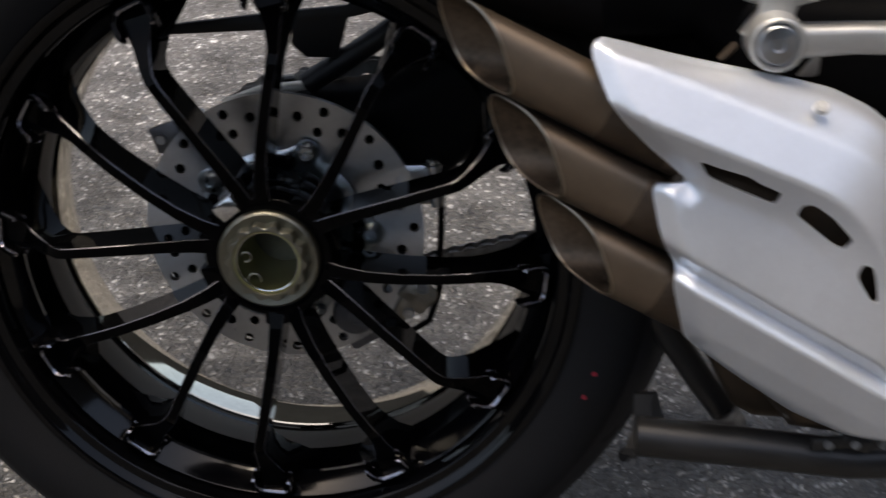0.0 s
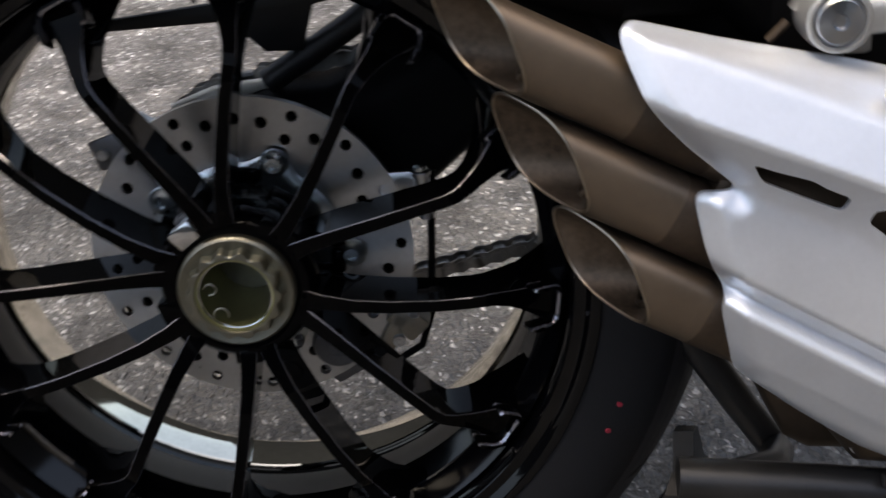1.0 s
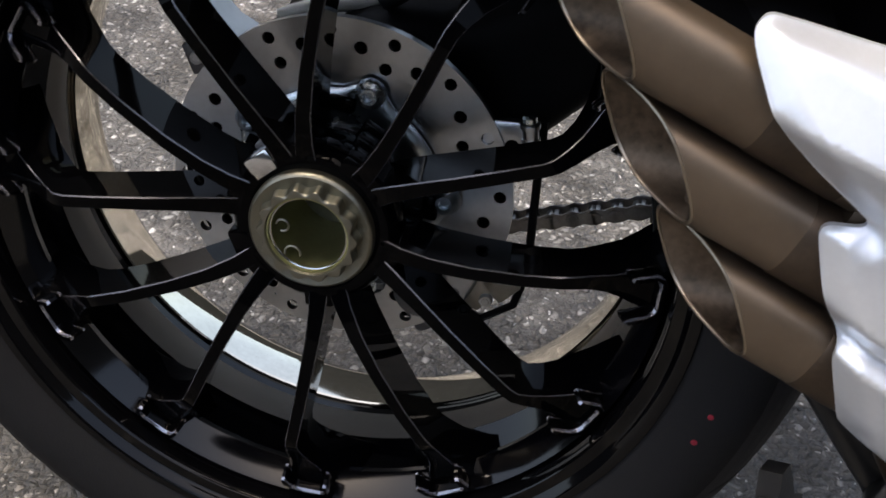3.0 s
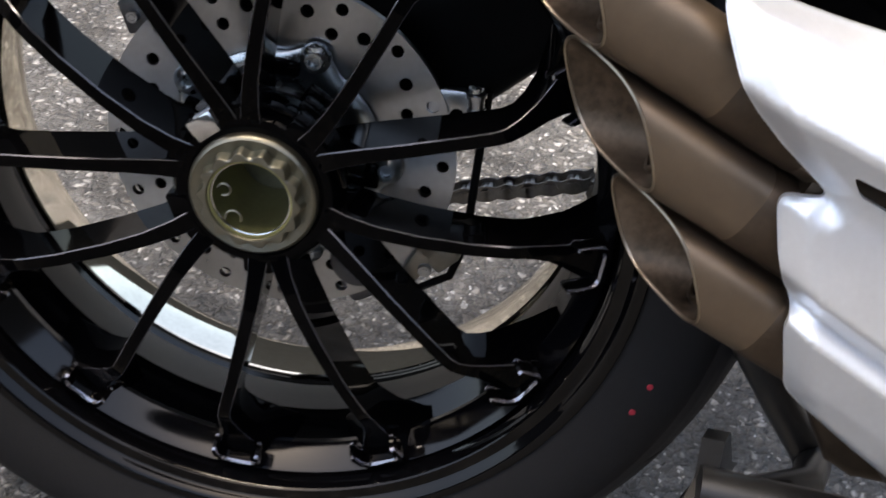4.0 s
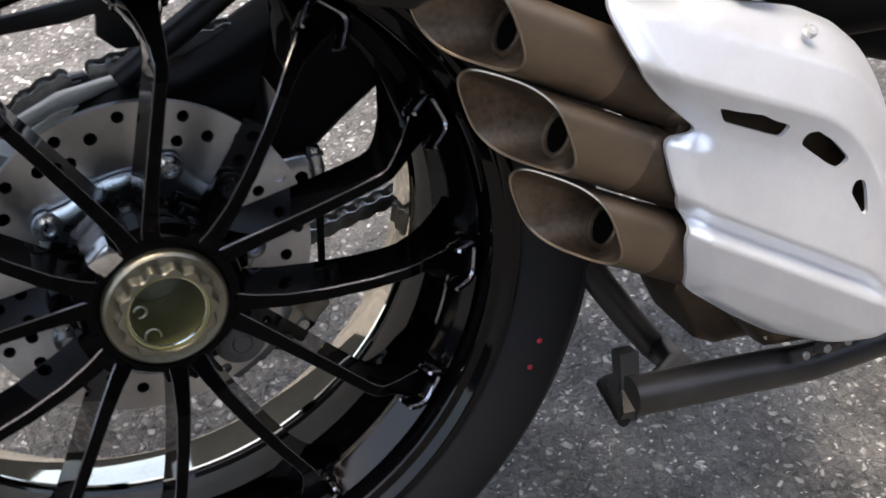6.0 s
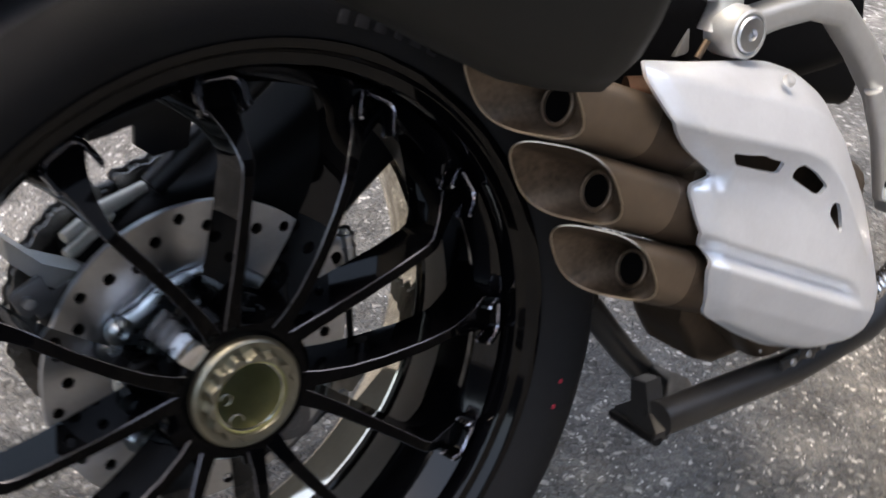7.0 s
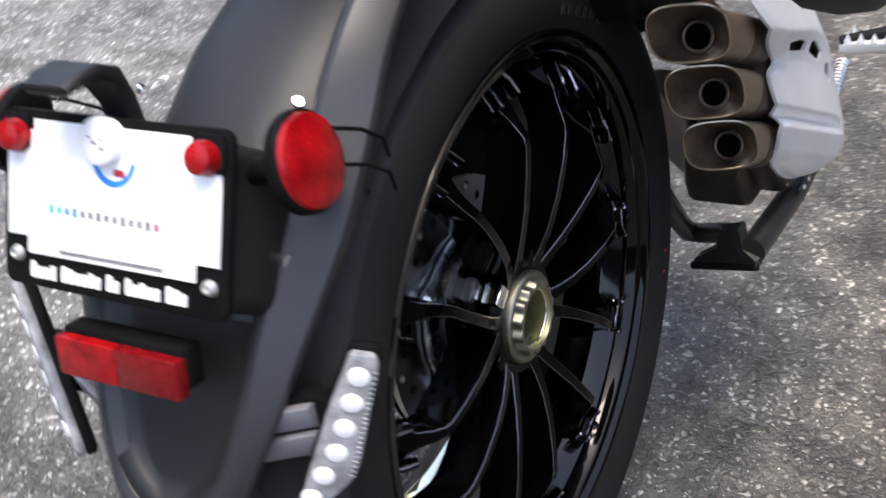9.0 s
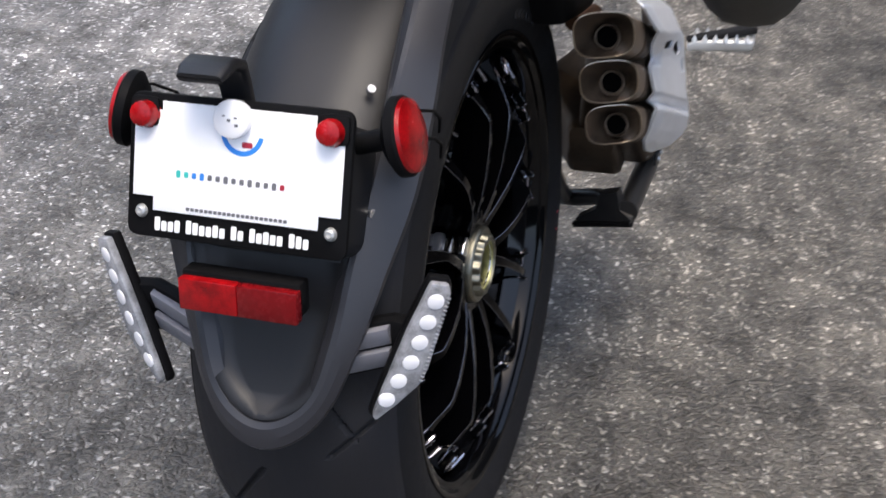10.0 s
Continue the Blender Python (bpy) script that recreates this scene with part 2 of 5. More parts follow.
for black, ior in (("gloss_black", 1.25), ("satin_black", 1.25), ("rim_black", 1.40)):
    M[black].node_tree.nodes["Principled BSDF"].inputs["IOR"].default_value = ior


# ---- mesh helpers ----
def finish(bm, sharp=0.65):
    bmesh.ops.remove_doubles(bm, verts=bm.verts, dist=1e-6)
    bmesh.ops.recalc_face_normals(bm, faces=bm.faces)
    for f in bm.faces:
        f.smooth = True
    for e in bm.edges:
        e.smooth = len(e.link_faces) != 2 or e.calc_face_angle(0) < sharp
    return bm


def part(name, bm, mat, parent, label="", sharp=0.65, clean=True):
    if clean:
        finish(bm, sharp)
    me = bpy.data.meshes.new(name)
    bm.to_mesh(me)
    bm.free()
    me.materials.append(M[mat])
    ob = new(name, me)
    ob.parent = parent
    return tagged(ob, label=label)


def revolve(profile, seg, closed=False, a0=0.0, a1=360.0, bm=None):
    """Turns a profile of (radius, y) about the y axis."""
    bm = bm or bmesh.new()
    whole = a1 - a0 >= 360
    rings = []
    for k in range(seg if whole else seg + 1):
        a = radians(a0 + (a1 - a0) * k / seg)
        rings.append([bm.verts.new((r * math.cos(a), y, r * math.sin(a))) for r, y in profile])
    n = len(profile)
    for k in range(seg):
        p, q = rings[k], rings[(k + 1) % len(rings)]
        for i in range(n if closed else n - 1):
            j = (i + 1) % n
            bm.faces.new((p[i], p[j], q[j], q[i]))
    return bm


def loft(sections, caps=True, bm=None, ring=True):
    bm = bm or bmesh.new()
    loops = [[bm.verts.new(p) for p in s] for s in sections]
    n = len(loops[0])
    for p, q in zip(loops, loops[1:]):
        for i in range(n if ring else n - 1):
            j = (i + 1) % n
            bm.faces.new((p[i], p[j], q[j], q[i]))
    if caps:
        bm.faces.new(loops[0])
        bm.faces.new(list(reversed(loops[-1])))
    return bm


def rod(points, radius, seg=12, bm=None, caps=True):
    """A round bar along a row of points; radius may be a row too."""
    pts = [Vector(p) for p in points]
    rad = radius if isinstance(radius, (list, tuple)) else [radius] * len(pts)
    secs, side = [], None
    for i, p in enumerate(pts):
        d = (pts[min(i + 1, len(pts) - 1)] - pts[max(i - 1, 0)]).normalized()
        if side is None:
            side = d.cross(Vector((0, 0, 1)) if abs(d.z) < 0.9 else Vector((1, 0, 0))).normalized()
        side = (side - d * side.dot(d)).normalized()
        up = d.cross(side)
        secs.append([p + rad[i] * (math.cos(a) * side + math.sin(a) * up) for a in (2 * math.pi * k / seg for k in range(seg))])
    return loft(secs, caps, bm)


def block(size, at=(0, 0, 0), turn=None, bevel=0.002, bm=None, seg=2):
    b = bmesh.new()
    bmesh.ops.create_cube(b, size=1)
    for v in b.verts:
        v.co = Vector(c * s for c, s in zip(v.co, size))
    if bevel:
        bmesh.ops.bevel(b, geom=list(b.edges), offset=min(bevel, min(size) * 0.45), segments=seg, affect="EDGES", profile=0.5)
    m = Matrix.Translation(at) @ (turn if turn else Matrix())
    bmesh.ops.transform(b, matrix=m, verts=b.verts)
    return merge(bm, b)


def merge(bm, b):
    if bm is None:
        return b
    base = [bm.verts.new(v.co) for v in b.verts]
    b.verts.index_update()
    for f in b.faces:
        try:
            bm.faces.new([base[v.index] for v in f.verts])
        except ValueError:
            pass
    b.free()
    return bm


def aim(direction, up=(0, 0, 1)):
    """A turn that takes z to the direction."""
    d = Vector(direction).normalized()
    x = Vector(up).cross(d)
    x = x.normalized() if x.length > 1e-4 else Vector((1, 0, 0))
    return Matrix((x, d.cross(x), d)).transposed().to_4x4()


def turned(profile, at, direction, seg=24, bm=None):
    """A turned body: profile of (radius, height) about an axis at a place."""
    b = bmesh.new()
    rings = []
    for k in range(seg):
        a = 2 * math.pi * k / seg
        rings.append([b.verts.new((r * math.cos(a), r * math.sin(a), h)) for r, h in profile])
    for k in range(seg):
        p, q = rings[k], rings[(k + 1) % seg]
        for i in range(len(profile) - 1):
            b.faces.new((p[i], p[i + 1], q[i + 1], q[i]))
    bmesh.ops.remove_doubles(b, verts=b.verts, dist=1e-7)
    for end in (0, -1):
        if profile[end][0] > 1e-6:
            ring = [r[end] for r in rings if r[end].is_valid]
            if len(ring) > 2:
                b.faces.new(ring)
    bmesh.ops.transform(b, matrix=Matrix.Translation(at) @ aim(direction), verts=b.verts)
    return merge(bm, b)


def prism(outline, depth, m, bevel=0.0, bm=None):
    """A plate from an outline of (u, v), depth thick along its normal."""
    b = bmesh.new()
    vs = [b.verts.new((u, v, 0)) for u, v in outline]
    f = b.faces.new(vs)
    ext = bmesh.ops.extrude_face_region(b, geom=[f])
    for v in ext["geom"]:
        if isinstance(v, bmesh.types.BMVert):
            v.co.z += depth
    bmesh.ops.recalc_face_normals(b, faces=b.faces)
    if bevel:
        rim = [e for e in b.edges if len(e.link_faces) == 2 and e.calc_face_angle(0) > 0.5]
        bmesh.ops.bevel(b, geom=rim, offset=bevel, segments=2, affect="EDGES", profile=0.5)
    bmesh.ops.transform(b, matrix=m, verts=b.verts)
    return merge(bm, b)


def round_rect(w, h, r, n=4):
    out = []
    for cx, cy, a0 in ((w / 2 - r, h / 2 - r, 0), (-w / 2 + r, h / 2 - r, 90), (-w / 2 + r, -h / 2 + r, 180), (w / 2 - r, -h / 2 + r, 270)):
        out += [(cx + r * math.cos(radians(a0 + 90 * k / n)), cy + r * math.sin(radians(a0 + 90 * k / n))) for k in range(n + 1)]
    return out


def screw(at, direction, radius, parent, mat="chrome", name="screw", height=0.004):
    bm = turned([(0, height), (radius * 0.45, height), (radius * 0.45, height * 0.5), (radius * 0.55, height), (radius * 0.85, height), (radius, height * 0.7), (radius, 0)], at, direction, 14)
    return part(name, bm, mat, parent)


# ---- ground ----
bm = bmesh.new()
bmesh.ops.create_grid(bm, x_segments=2, y_segments=2, size=60)
me = bpy.data.meshes.new("ground")
bm.to_mesh(me)
bm.free()
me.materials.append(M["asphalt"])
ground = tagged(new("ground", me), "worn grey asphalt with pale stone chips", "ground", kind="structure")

# unseen walls added all round; heights set to block low sky in reflections
WALL = material("unseen_wall_dark", (0.035, 0.036, 0.035), 0.85, vary=0.45, scale=1.3, bump=0.2, bump_scale=60)
for side_name, at, size in (("unseen_wall_north_1", (-8.9, 15.0, 4.8), (18.2, 0.25, 9.6)), ("unseen_wall_north_2", (9.1, 15.0, 1.9), (17.8, 0.25, 3.8)), ("unseen_wall_south_1", (-8.5, -17.0, 2.4), (19.0, 0.25, 4.8)), ("unseen_wall_south_2", (9.5, -17.0, 6.0), (16.9, 0.25, 12.0)), ("unseen_wall_east", (17.9, -3.0, 6.5), (0.25, 27.7, 13.0)), ("unseen_wall_west", (-17.9, -1.0, 2.0), (0.25, 31.7, 4.0))):
    me = bpy.data.meshes.new(side_name)
    bm = block(size, (0, 0, 0), None, 0.03)
    bm.to_mesh(me)
    bm.free()
    me.materials.append(WALL)
    wall = tagged(new(side_name, me), "unseen dark wall added to block low sky", "wall", kind="structure")
    wall.location = at

# ---- motorcycle: the frame of its parts has the rear axle at the origin, x ahead, y to its left ----
LEAN, AXLE = -10.0, 0.318
bike = tagged(new("motorcycle"), "black motorcycle with silver triple exhaust leaning on its side stand", "motorcycle")
bike.matrix_world = pose(0, 0, AXLE, LEAN, 0, 0)

# rear tyre
half = [(0.222, -0.079), (0.229, -0.087), (0.236, -0.0915), (0.243, -0.0945), (0.252, -0.0972), (0.262, -0.098), (0.271, -0.0965), (0.279, -0.093), (0.2812, -0.0900)]
shoulder = [(0.2805, -0.0905), (0.287, -0.086), (0.293, -0.079), (0.299, -0.069), (0.3045, -0.057), (0.3095, -0.044), (0.3135, -0.030), (0.3165, -0.015), (0.318, 0.0)]
mirror = [(r, -y) for r, y in reversed(half)]
tyre = part("tyre", revolve(half, 96), "rubber", bike, "black rubber rear tyre with worn matt tread")
part("sidewall", revolve(mirror, 96), "rubber", tyre)


def groove(a, y):
    """How deep the tread is cut at an angle in degrees and a place across it."""
    s = abs(y) / 0.0905
    if s < 0.12 or s > 0.985:
        return 0.0
    turn_by = 0 if y < 0 else 20
    deep = 0.0
    for base, lean, s0, s1, wide in ((0, 26, 0.14, 0.72, 0.80), (24, -14, 0.42, 0.96, 0.62)):
        if s0 < s < s1:
            k = (a - turn_by - base - lean * s ** 1.3 + 20) % 40 - 20
            taper = min(1.0, (s - s0) / 0.06, (s1 - s) / 0.05)
            deep = max(deep, 0.0045 * max(0.0, min(1.0, (wide * taper - abs(k)) / 0.42)))
    return deep


fine = []
full = shoulder + [(r, -y) for r, y in reversed(shoulder[:-1])]
for (r0, y0), (r1, y1) in zip(full, full[1:]):
    fine += [(r0 + (r1 - r0) * k / 6, y0 + (y1 - y0) * k / 6) for k in range(6)]
fine.append(full[-1])
bm = bmesh.new()
SEG = 1440
rings = []
for k in range(SEG):
    a = 360 * k / SEG
    row = []
    for r, y in fine:
        rr = r - groove(a, y)
        row.append(bm.verts.new((rr * math.cos(radians(a)), y, rr * math.sin(radians(a)))))
    rings.append(row)
for k in range(SEG):
    p, q = rings[k], rings[(k + 1) % SEG]
    for i in range(len(fine) - 1):
        bm.faces.new((p[i], p[i + 1], q[i + 1], q[i]))
part("tread", bm, "tread_rubber", tyre, "matt grey-black tread with thin sipes", sharp=0.5)
for k, (wide, tall) in enumerate(((0.007, 0.011), (0.009, 0.011), (0.008, 0.011), (0.006, 0.011), (0.009, 0.011), (0.008, 0.011))):
    a = radians(71 - 3.2 * k)
    part("letter_bar", block((tall, 0.0016, wide), (0.248 * math.cos(a), -0.0962, 0.248 * math.sin(a)), Matrix.Rotation(-a, 4, "Y"), 0.0005), "tread_rubber", tyre, "raised moulded lettering bar")
for ang in (-17.2, -21.9):
    a = radians(ang)
    part("paint_dot", turned([(0.0, 0.0007), (0.0017, 0.0006), (0.0021, 0)], (0.2545 * math.cos(a), -0.0973, 0.2545 * math.sin(a)), (0, -1, 0), 9), "red_paint", tyre, "small red paint dot")

# wheel
rim_front = [(0.2325, -0.080), (0.2335, -0.086), (0.231, -0.0905), (0.2268, -0.0905), (0.2245, -0.0890), (0.2232, -0.0858), (0.2215, -0.0842), (0.2150, -0.0836), (0.2136, -0.0820), (0.2124, -0.0680), (0.2085, -0.050), (0.203, -0.034), (0.1975, -0.0182), (0.2018, -0.0170), (0.210, -0.04), (0.217, -0.066), (0.225, -0.076)]
rim = part("rear_wheel", revolve(rim_front, 128, True), "rim_black", bike, "gloss black cast rear wheel with twelve thin spokes")
barrel = [(0.1974, -0.0180), (0.1962, -0.0060), (0.1957, 0.0060), (0.1964, 0.0078), (0.2030, 0.0080), (0.2030, -0.0150)]
part("barrel", revolve(barrel, 128, True), "barrel", rim, "grey-bronze inner rim barrel")
part("step", revolve([(0.2030, 0.0081), (0.1995, 0.0083), (0.1992, 0.0190), (0.2032, 0.0195)], 128, True), "rim_black", rim)
far_lip = [(0.1972, 0.0197), (0.1962, 0.0205), (0.1958, 0.036), (0.1962, 0.0530), (0.1972, 0.0555), (0.2030, 0.0558), (0.2030, 0.0200)]
part("far_lip", revolve(far_lip, 128, True), "polished", rim, "polished far rim edge")
far_flange = [(0.1975, 0.0559), (0.2085, 0.072), (0.213, 0.076), (0.226, 0.088), (0.232, 0.086), (0.230, 0.078), (0.215, 0.062), (0.2052, 0.0561)]
part("far_flange", revolve(far_flange, 128, True), "rim_black", rim)
hub = [(0.030, -0.066), (0.040, -0.0728), (0.0465, -0.0728), (0.0500, -0.0690), (0.052, -0.060), (0.050, -0.040), (0.046, -0.030), (0.040, -0.026), (0.030, -0.026)]
part("hub", revolve(hub, 72, True), "gloss_black", rim)


def spoke(centre, side):
    """One spoke: straight from the hub, then stepping back to the rim, where it flares into fillets."""
    path = [(0.043, 8.0, 0.0125, -0.0725, 0.037, 0.0), (0.056, 9.0, 0.0108, -0.0765, 0.04, 0.0), (0.075, 11.0, 0.0094, -0.0815, 0.04, 0.0), (0.1, 13.4, 0.0086, -0.086, 0.0385, 0.0), (0.13, 15.4, 0.0082, -0.0888, 0.036, 0.0), (0.15, 16.5, 0.0082, -0.089, 0.035, 0.0), (0.1575, 16.7, 0.0086, -0.0875, 0.034, 0.0008), (0.166, 16.4, 0.0098, -0.0825, 0.034, 0.0025), (0.176, 15.7, 0.0122, -0.0765, 0.034, 0.006), (0.184, 15.1, 0.0165, -0.0722, 0.036, 0.0105), (0.191, 14.7, 0.0222, -0.0692, 0.037, 0.015), (0.198, 14.3, 0.0252, -0.0676, 0.042, 0.021), (0.2065, 14.0, 0.0262, -0.067, 0.047, 0.03)]
    secs = []
    for i, (r, off, w, y, d, flare) in enumerate(path):
        a = radians(centre + side * off)
        p = Vector((r * math.cos(a), 0, r * math.sin(a)))
        r0, o0 = path[max(i - 1, 0)][:2]
        r1, o1 = path[min(i + 1, len(path) - 1)][:2]
        q0, q1 = (Vector((s * math.cos(radians(centre + side * o)), 0, s * math.sin(radians(centre + side * o)))) for s, o in ((r0, o0), (r1, o1)))
        t = (q1 - q0).normalized()
        across = Vector((-t.z, 0, t.x))
        h, c = w / 2, min(0.0007, w * 0.09)
        back, mid = y + d, y + d * 0.5
        hm, hb = h * 0.92 + flare * 0.55, h * 0.85 + flare
        prof = [(-h + c, y), (h - c, y), (h, y + c), (hm, mid), (hb, back - c), (hb - c, back), (-hb + c, back), (-hb, back - c), (-hm, mid), (-h, y + c)]
        secs.append([p + across * u + Vector((0, v, 0)) for u, v in prof])
    b = loft(secs)
    # pale metal on both front chamfers paints in their bright reflections
    for k, f in enumerate(list(b.faces)[:-2]):
        f.material_index = 1 if k % 10 in (1, 9) and k < 100 else 0
    return b


def lug(ang):
    """A cast cup at the rim that the spoke runs into."""
    a = radians(ang)
    out = Vector((math.cos(a), 0, math.sin(a)))
    side = Vector((-math.sin(a), 0, math.cos(a)))
    axis = (out * 0.55 + Vector((0, -0.835, 0))).normalized()
    slope = axis.cross(side).normalized()
    if slope.dot(out) < 0:
        slope = -slope
    m = Matrix((side, slope, side.cross(slope))).transposed().to_4x4()
    m.translation = out * LUG_R + Vector((0, LUG_Y, 0))
    cup = [(-0.0158, -0.011), (-0.0156, 0.004), (-0.0135, 0.0100), (-0.0085, 0.0128), (0.0085, 0.0128), (0.0135, 0.0100), (0.0156, 0.004), (0.0158, -0.011), (0.0126, -0.012), (0.0124, 0.002), (0.0096, 0.0075), (-0.0096, 0.0075), (-0.0124, 0.002), (-0.0126, -0.012)]
    b = prism(cup, 0.013, m @ Matrix.Translation((0, 0, -0.0065)), 0.0028)
    bmesh.ops.recalc_face_normals(b, faces=b.faces)
    # pale metal on the cup's bevels paints in sky highlights
    facing = side.cross(slope)
    for f in b.faces:
        f.material_index = 1 if 0.3 < abs(f.normal.dot(facing)) < 0.92 else 0
    ob = part("lug", b, "gloss_black", rim, sharp=0.5)
    ob.data.materials.append(M["lug_highlight"])


LUG_R, LUG_Y = 0.1965, -0.0725
part("inner_flange", revolve([(0.2100, -0.0705), (0.2088, -0.0692), (0.1992, -0.0572), (0.1975, -0.0545), (0.1985, -0.0495), (0.2100, -0.0560)], 144, True), "flange_black", rim, sharp=0.5)
for k in range(6):
    web = revolve([(0.0440, -0.0735), (0.0535, -0.0730), (0.0550, -0.0705), (0.0545, -0.0480), (0.0440, -0.0440)], 6, True, -18.5 + 60 * k - 8, -18.5 + 60 * k + 8)
    part("hub_web", web, "gloss_black", rim, sharp=0.5)
    for side in (-1, 1):
        arm = part("spoke", spoke(-18.5 + 60 * k, side), "gloss_black", rim, sharp=0.5)
        arm.data.materials.append(M["edge_highlight"])
        lug(-18.5 + 60 * k + side * 14.0)

# axle nut: turned ring, scalloped face, hollow axle with a spring clip
nut = part("axle_nut", revolve([(0.0285, -0.073), (0.0290, -0.0768), (0.0322, -0.0775), (0.0362, -0.0785), (0.0378, -0.0775), (0.0385, -0.0760), (0.0385, -0.0700), (0.030, -0.068)], 96, True), "nut", bike, "large pale bronze scalloped axle nut")
bm = bmesh.new()
wave = []
N = 168
for k in range(N):
    a = 2 * math.pi * k / N
    w = 0.0302 + 0.0016 * math.cos(14 * a)
    wave.append((w * math.cos(a), w * math.sin(a), a))
secs = [[(u * grow, y, v * grow) for u, v, a in wave] for grow, y in ((1.03, -0.0760), (1.0, -0.0782), (0.975, -0.0832), (0.955, -0.0842))]
for r, y in ((0.0268, -0.0846), (0.0256, -0.0844), (0.0250, -0.0828)):
    secs.append([(r * math.cos(a), y, r * math.sin(a)) for u, v, a in wave])
part("scalloped_face", loft(secs, caps=False, bm=bm), "nut", nut)
part("axle", revolve([(0.0250, -0.0826), (0.0240, -0.0826), (0.0236, -0.0815), (0.0234, -0.0700), (0.0232, -0.0500), (0.0231, -0.0220)], 64), "gold", nut, "hollow axle with olive-gold bore")
# added dark end plate paints the shade deep in the bore
part("bore_end_shade", turned([(0.0, 0.0), (0.0229, 0.0), (0.0229, -0.004)], (0, -0.0230, 0), (0, -1, 0), 40), "dark_steel", nut)
part("snap_ring", revolve([(0.0236 + 0.0009 * math.cos(t), -0.0800 + 0.0009 * math.sin(t)) for t in (2 * math.pi * k / 8 for k in range(8))], 64, True, 0, 360), "chrome", nut)
for u, v, r, a0, a1 in ((-0.0160, 0.0030, 0.0038, 170, -130), (-0.0105, -0.0150, 0.0048, 200, -40)):
    hook = [(u + r * math.cos(radians(a)), -0.0790, v + r * math.sin(radians(a))) for a in range(a0, a1, -20)]
    part("spring_clip", rod(hook, 0.0008, 6), "nut", nut)
# drive stud between hub and disc carrier
for k in range(5):
    a = radians(129 + 72 * k)
    out = Vector((math.cos(a), 0, math.sin(a)))
    tr = Matrix.Rotation(-a, 4, "Y")
    b = block((0.0150, 0.0150, 0.0185), out * 0.0475 + Vector((0, -0.0655, 0)), tr, 0.0020)
    block((0.0115, 0.0090, 0.0140), out * 0.0475 + Vector((0, -0.0545, 0)), tr, 0.0015, b)
    stud = part("drive_stud", b, "chrome" if k == 0 else "gloss_black", rim, "polished steel drive stud" if k == 0 else "")
    b = block((0.0165, 0.0100, 0.0200), out * 0.0480 + Vector((0, -0.0450, 0)), tr, 0.0020)
    block((0.0130, 0.0090, 0.0160), out * 0.0480 + Vector((0, -0.0365, 0)), tr, 0.0015, b)
    block((0.0180, 0.0060, 0.0220), out * 0.0485 + Vector((0, -0.0295, 0)), tr, 0.0015, b)
    part("stud_base", b, "caliper" if k == 0 else "gloss_black", stud)

# hub carrier behind the wheel
part("hub_carrier", revolve([(0.030, -0.024), (0.043, -0.022), (0.043, -0.016), (0.048, -0.015), (0.048, 0.010), (0.053, 0.012), (0.053, 0.020), (0.049, 0.022), (0.049, 0.030), (0.055, 0.032), (0.055, 0.062), (0.03, 0.064)], 64), "dark_steel", bike, "ribbed dark steel hub carrier")


# brake disc with drilled holes
def drilled_disc(r_in, r_out, y0, thick, holes):
    from mathutils.geometry import delaunay_2d_cdt
    pts, loops = [], []

    def ring(r, n, cx=0.0, cy=0.0):
        base = len(pts)
        pts.extend(Vector((cx + r * math.cos(2 * math.pi * k / n), cy + r * math.sin(2 * math.pi * k / n))) for k in range(n))
        loops.append([(base + k, base + (k + 1) % n) for k in range(n)])

    ring(r_out, 144)
    ring(r_in, 96)
    for r, a, h in holes:
        ring(h, 12, r * math.cos(radians(a)), r * math.sin(radians(a)))
    vs, es, fs, *_ = delaunay_2d_cdt(pts, [e for lp in loops for e in lp], [], 1, 1e-7)
    centres = [(r * math.cos(radians(a)), r * math.sin(radians(a)), h) for r, a, h in holes] + [(0, 0, r_in)]
    fs = [f for f in fs if not any(math.hypot(sum(vs[i].x for i in f) / 3 - cx, sum(vs[i].y for i in f) / 3 - cy) < h * 0.97 for cx, cy, h in centres)]
    b = bmesh.new()
    front = [b.verts.new((v.x, y0, v.y)) for v in vs]
    back = [b.verts.new((v.x, y0 + thick, v.y)) for v in vs]
    for f in fs:
        b.faces.new([front[i] for i in f])
        b.faces.new([back[i] for i in reversed(f)])
    for e in [e for e in b.edges if len(e.link_faces) == 1 and e.verts[0].co.y < y0 + thick / 2]:
        i, j = (front.index(v) for v in e.verts)
        b.faces.new((front[i], front[j], back[j], back[i]))
    return b


holes = []
for k in range(16):
    holes += [(0.1022, 25 + 22.5 * k, 0.0040), (0.0936, 36.2 + 22.5 * k, 0.0042)]
    if k % 2 == 0:
        holes.append((0.0855, 25 + 22.5 * k, 0.0040))
disc = part("brake_disc", drilled_disc(0.064, 0.1105, -0.0145, 0.005, holes), "steel", bike, "drilled steel rear brake disc", sharp=0.4)
# added black ring so the drilled holes look shaded
part("hole_backing", revolve([(0.060, -0.0040), (0.1075, -0.0040), (0.1075, -0.0015), (0.060, -0.0015)], 96, True), "soot_shade", disc, "added dark ring that blackens the disc holes")
bm = bmesh.new()
star = []
for k in range(120):
    a = 2 * math.pi * k / 120
    star.append(((0.0665 + 0.0085 * max(0, math.cos(5 * (a - radians(72)))) ** 2) * math.cos(a), (0.0665 + 0.0085 * max(0, math.cos(5 * (a - radians(72)))) ** 2) * math.sin(a)))
secs = [[(u, y, v) for u, v in star] for y in (-0.0165, -0.0185)]
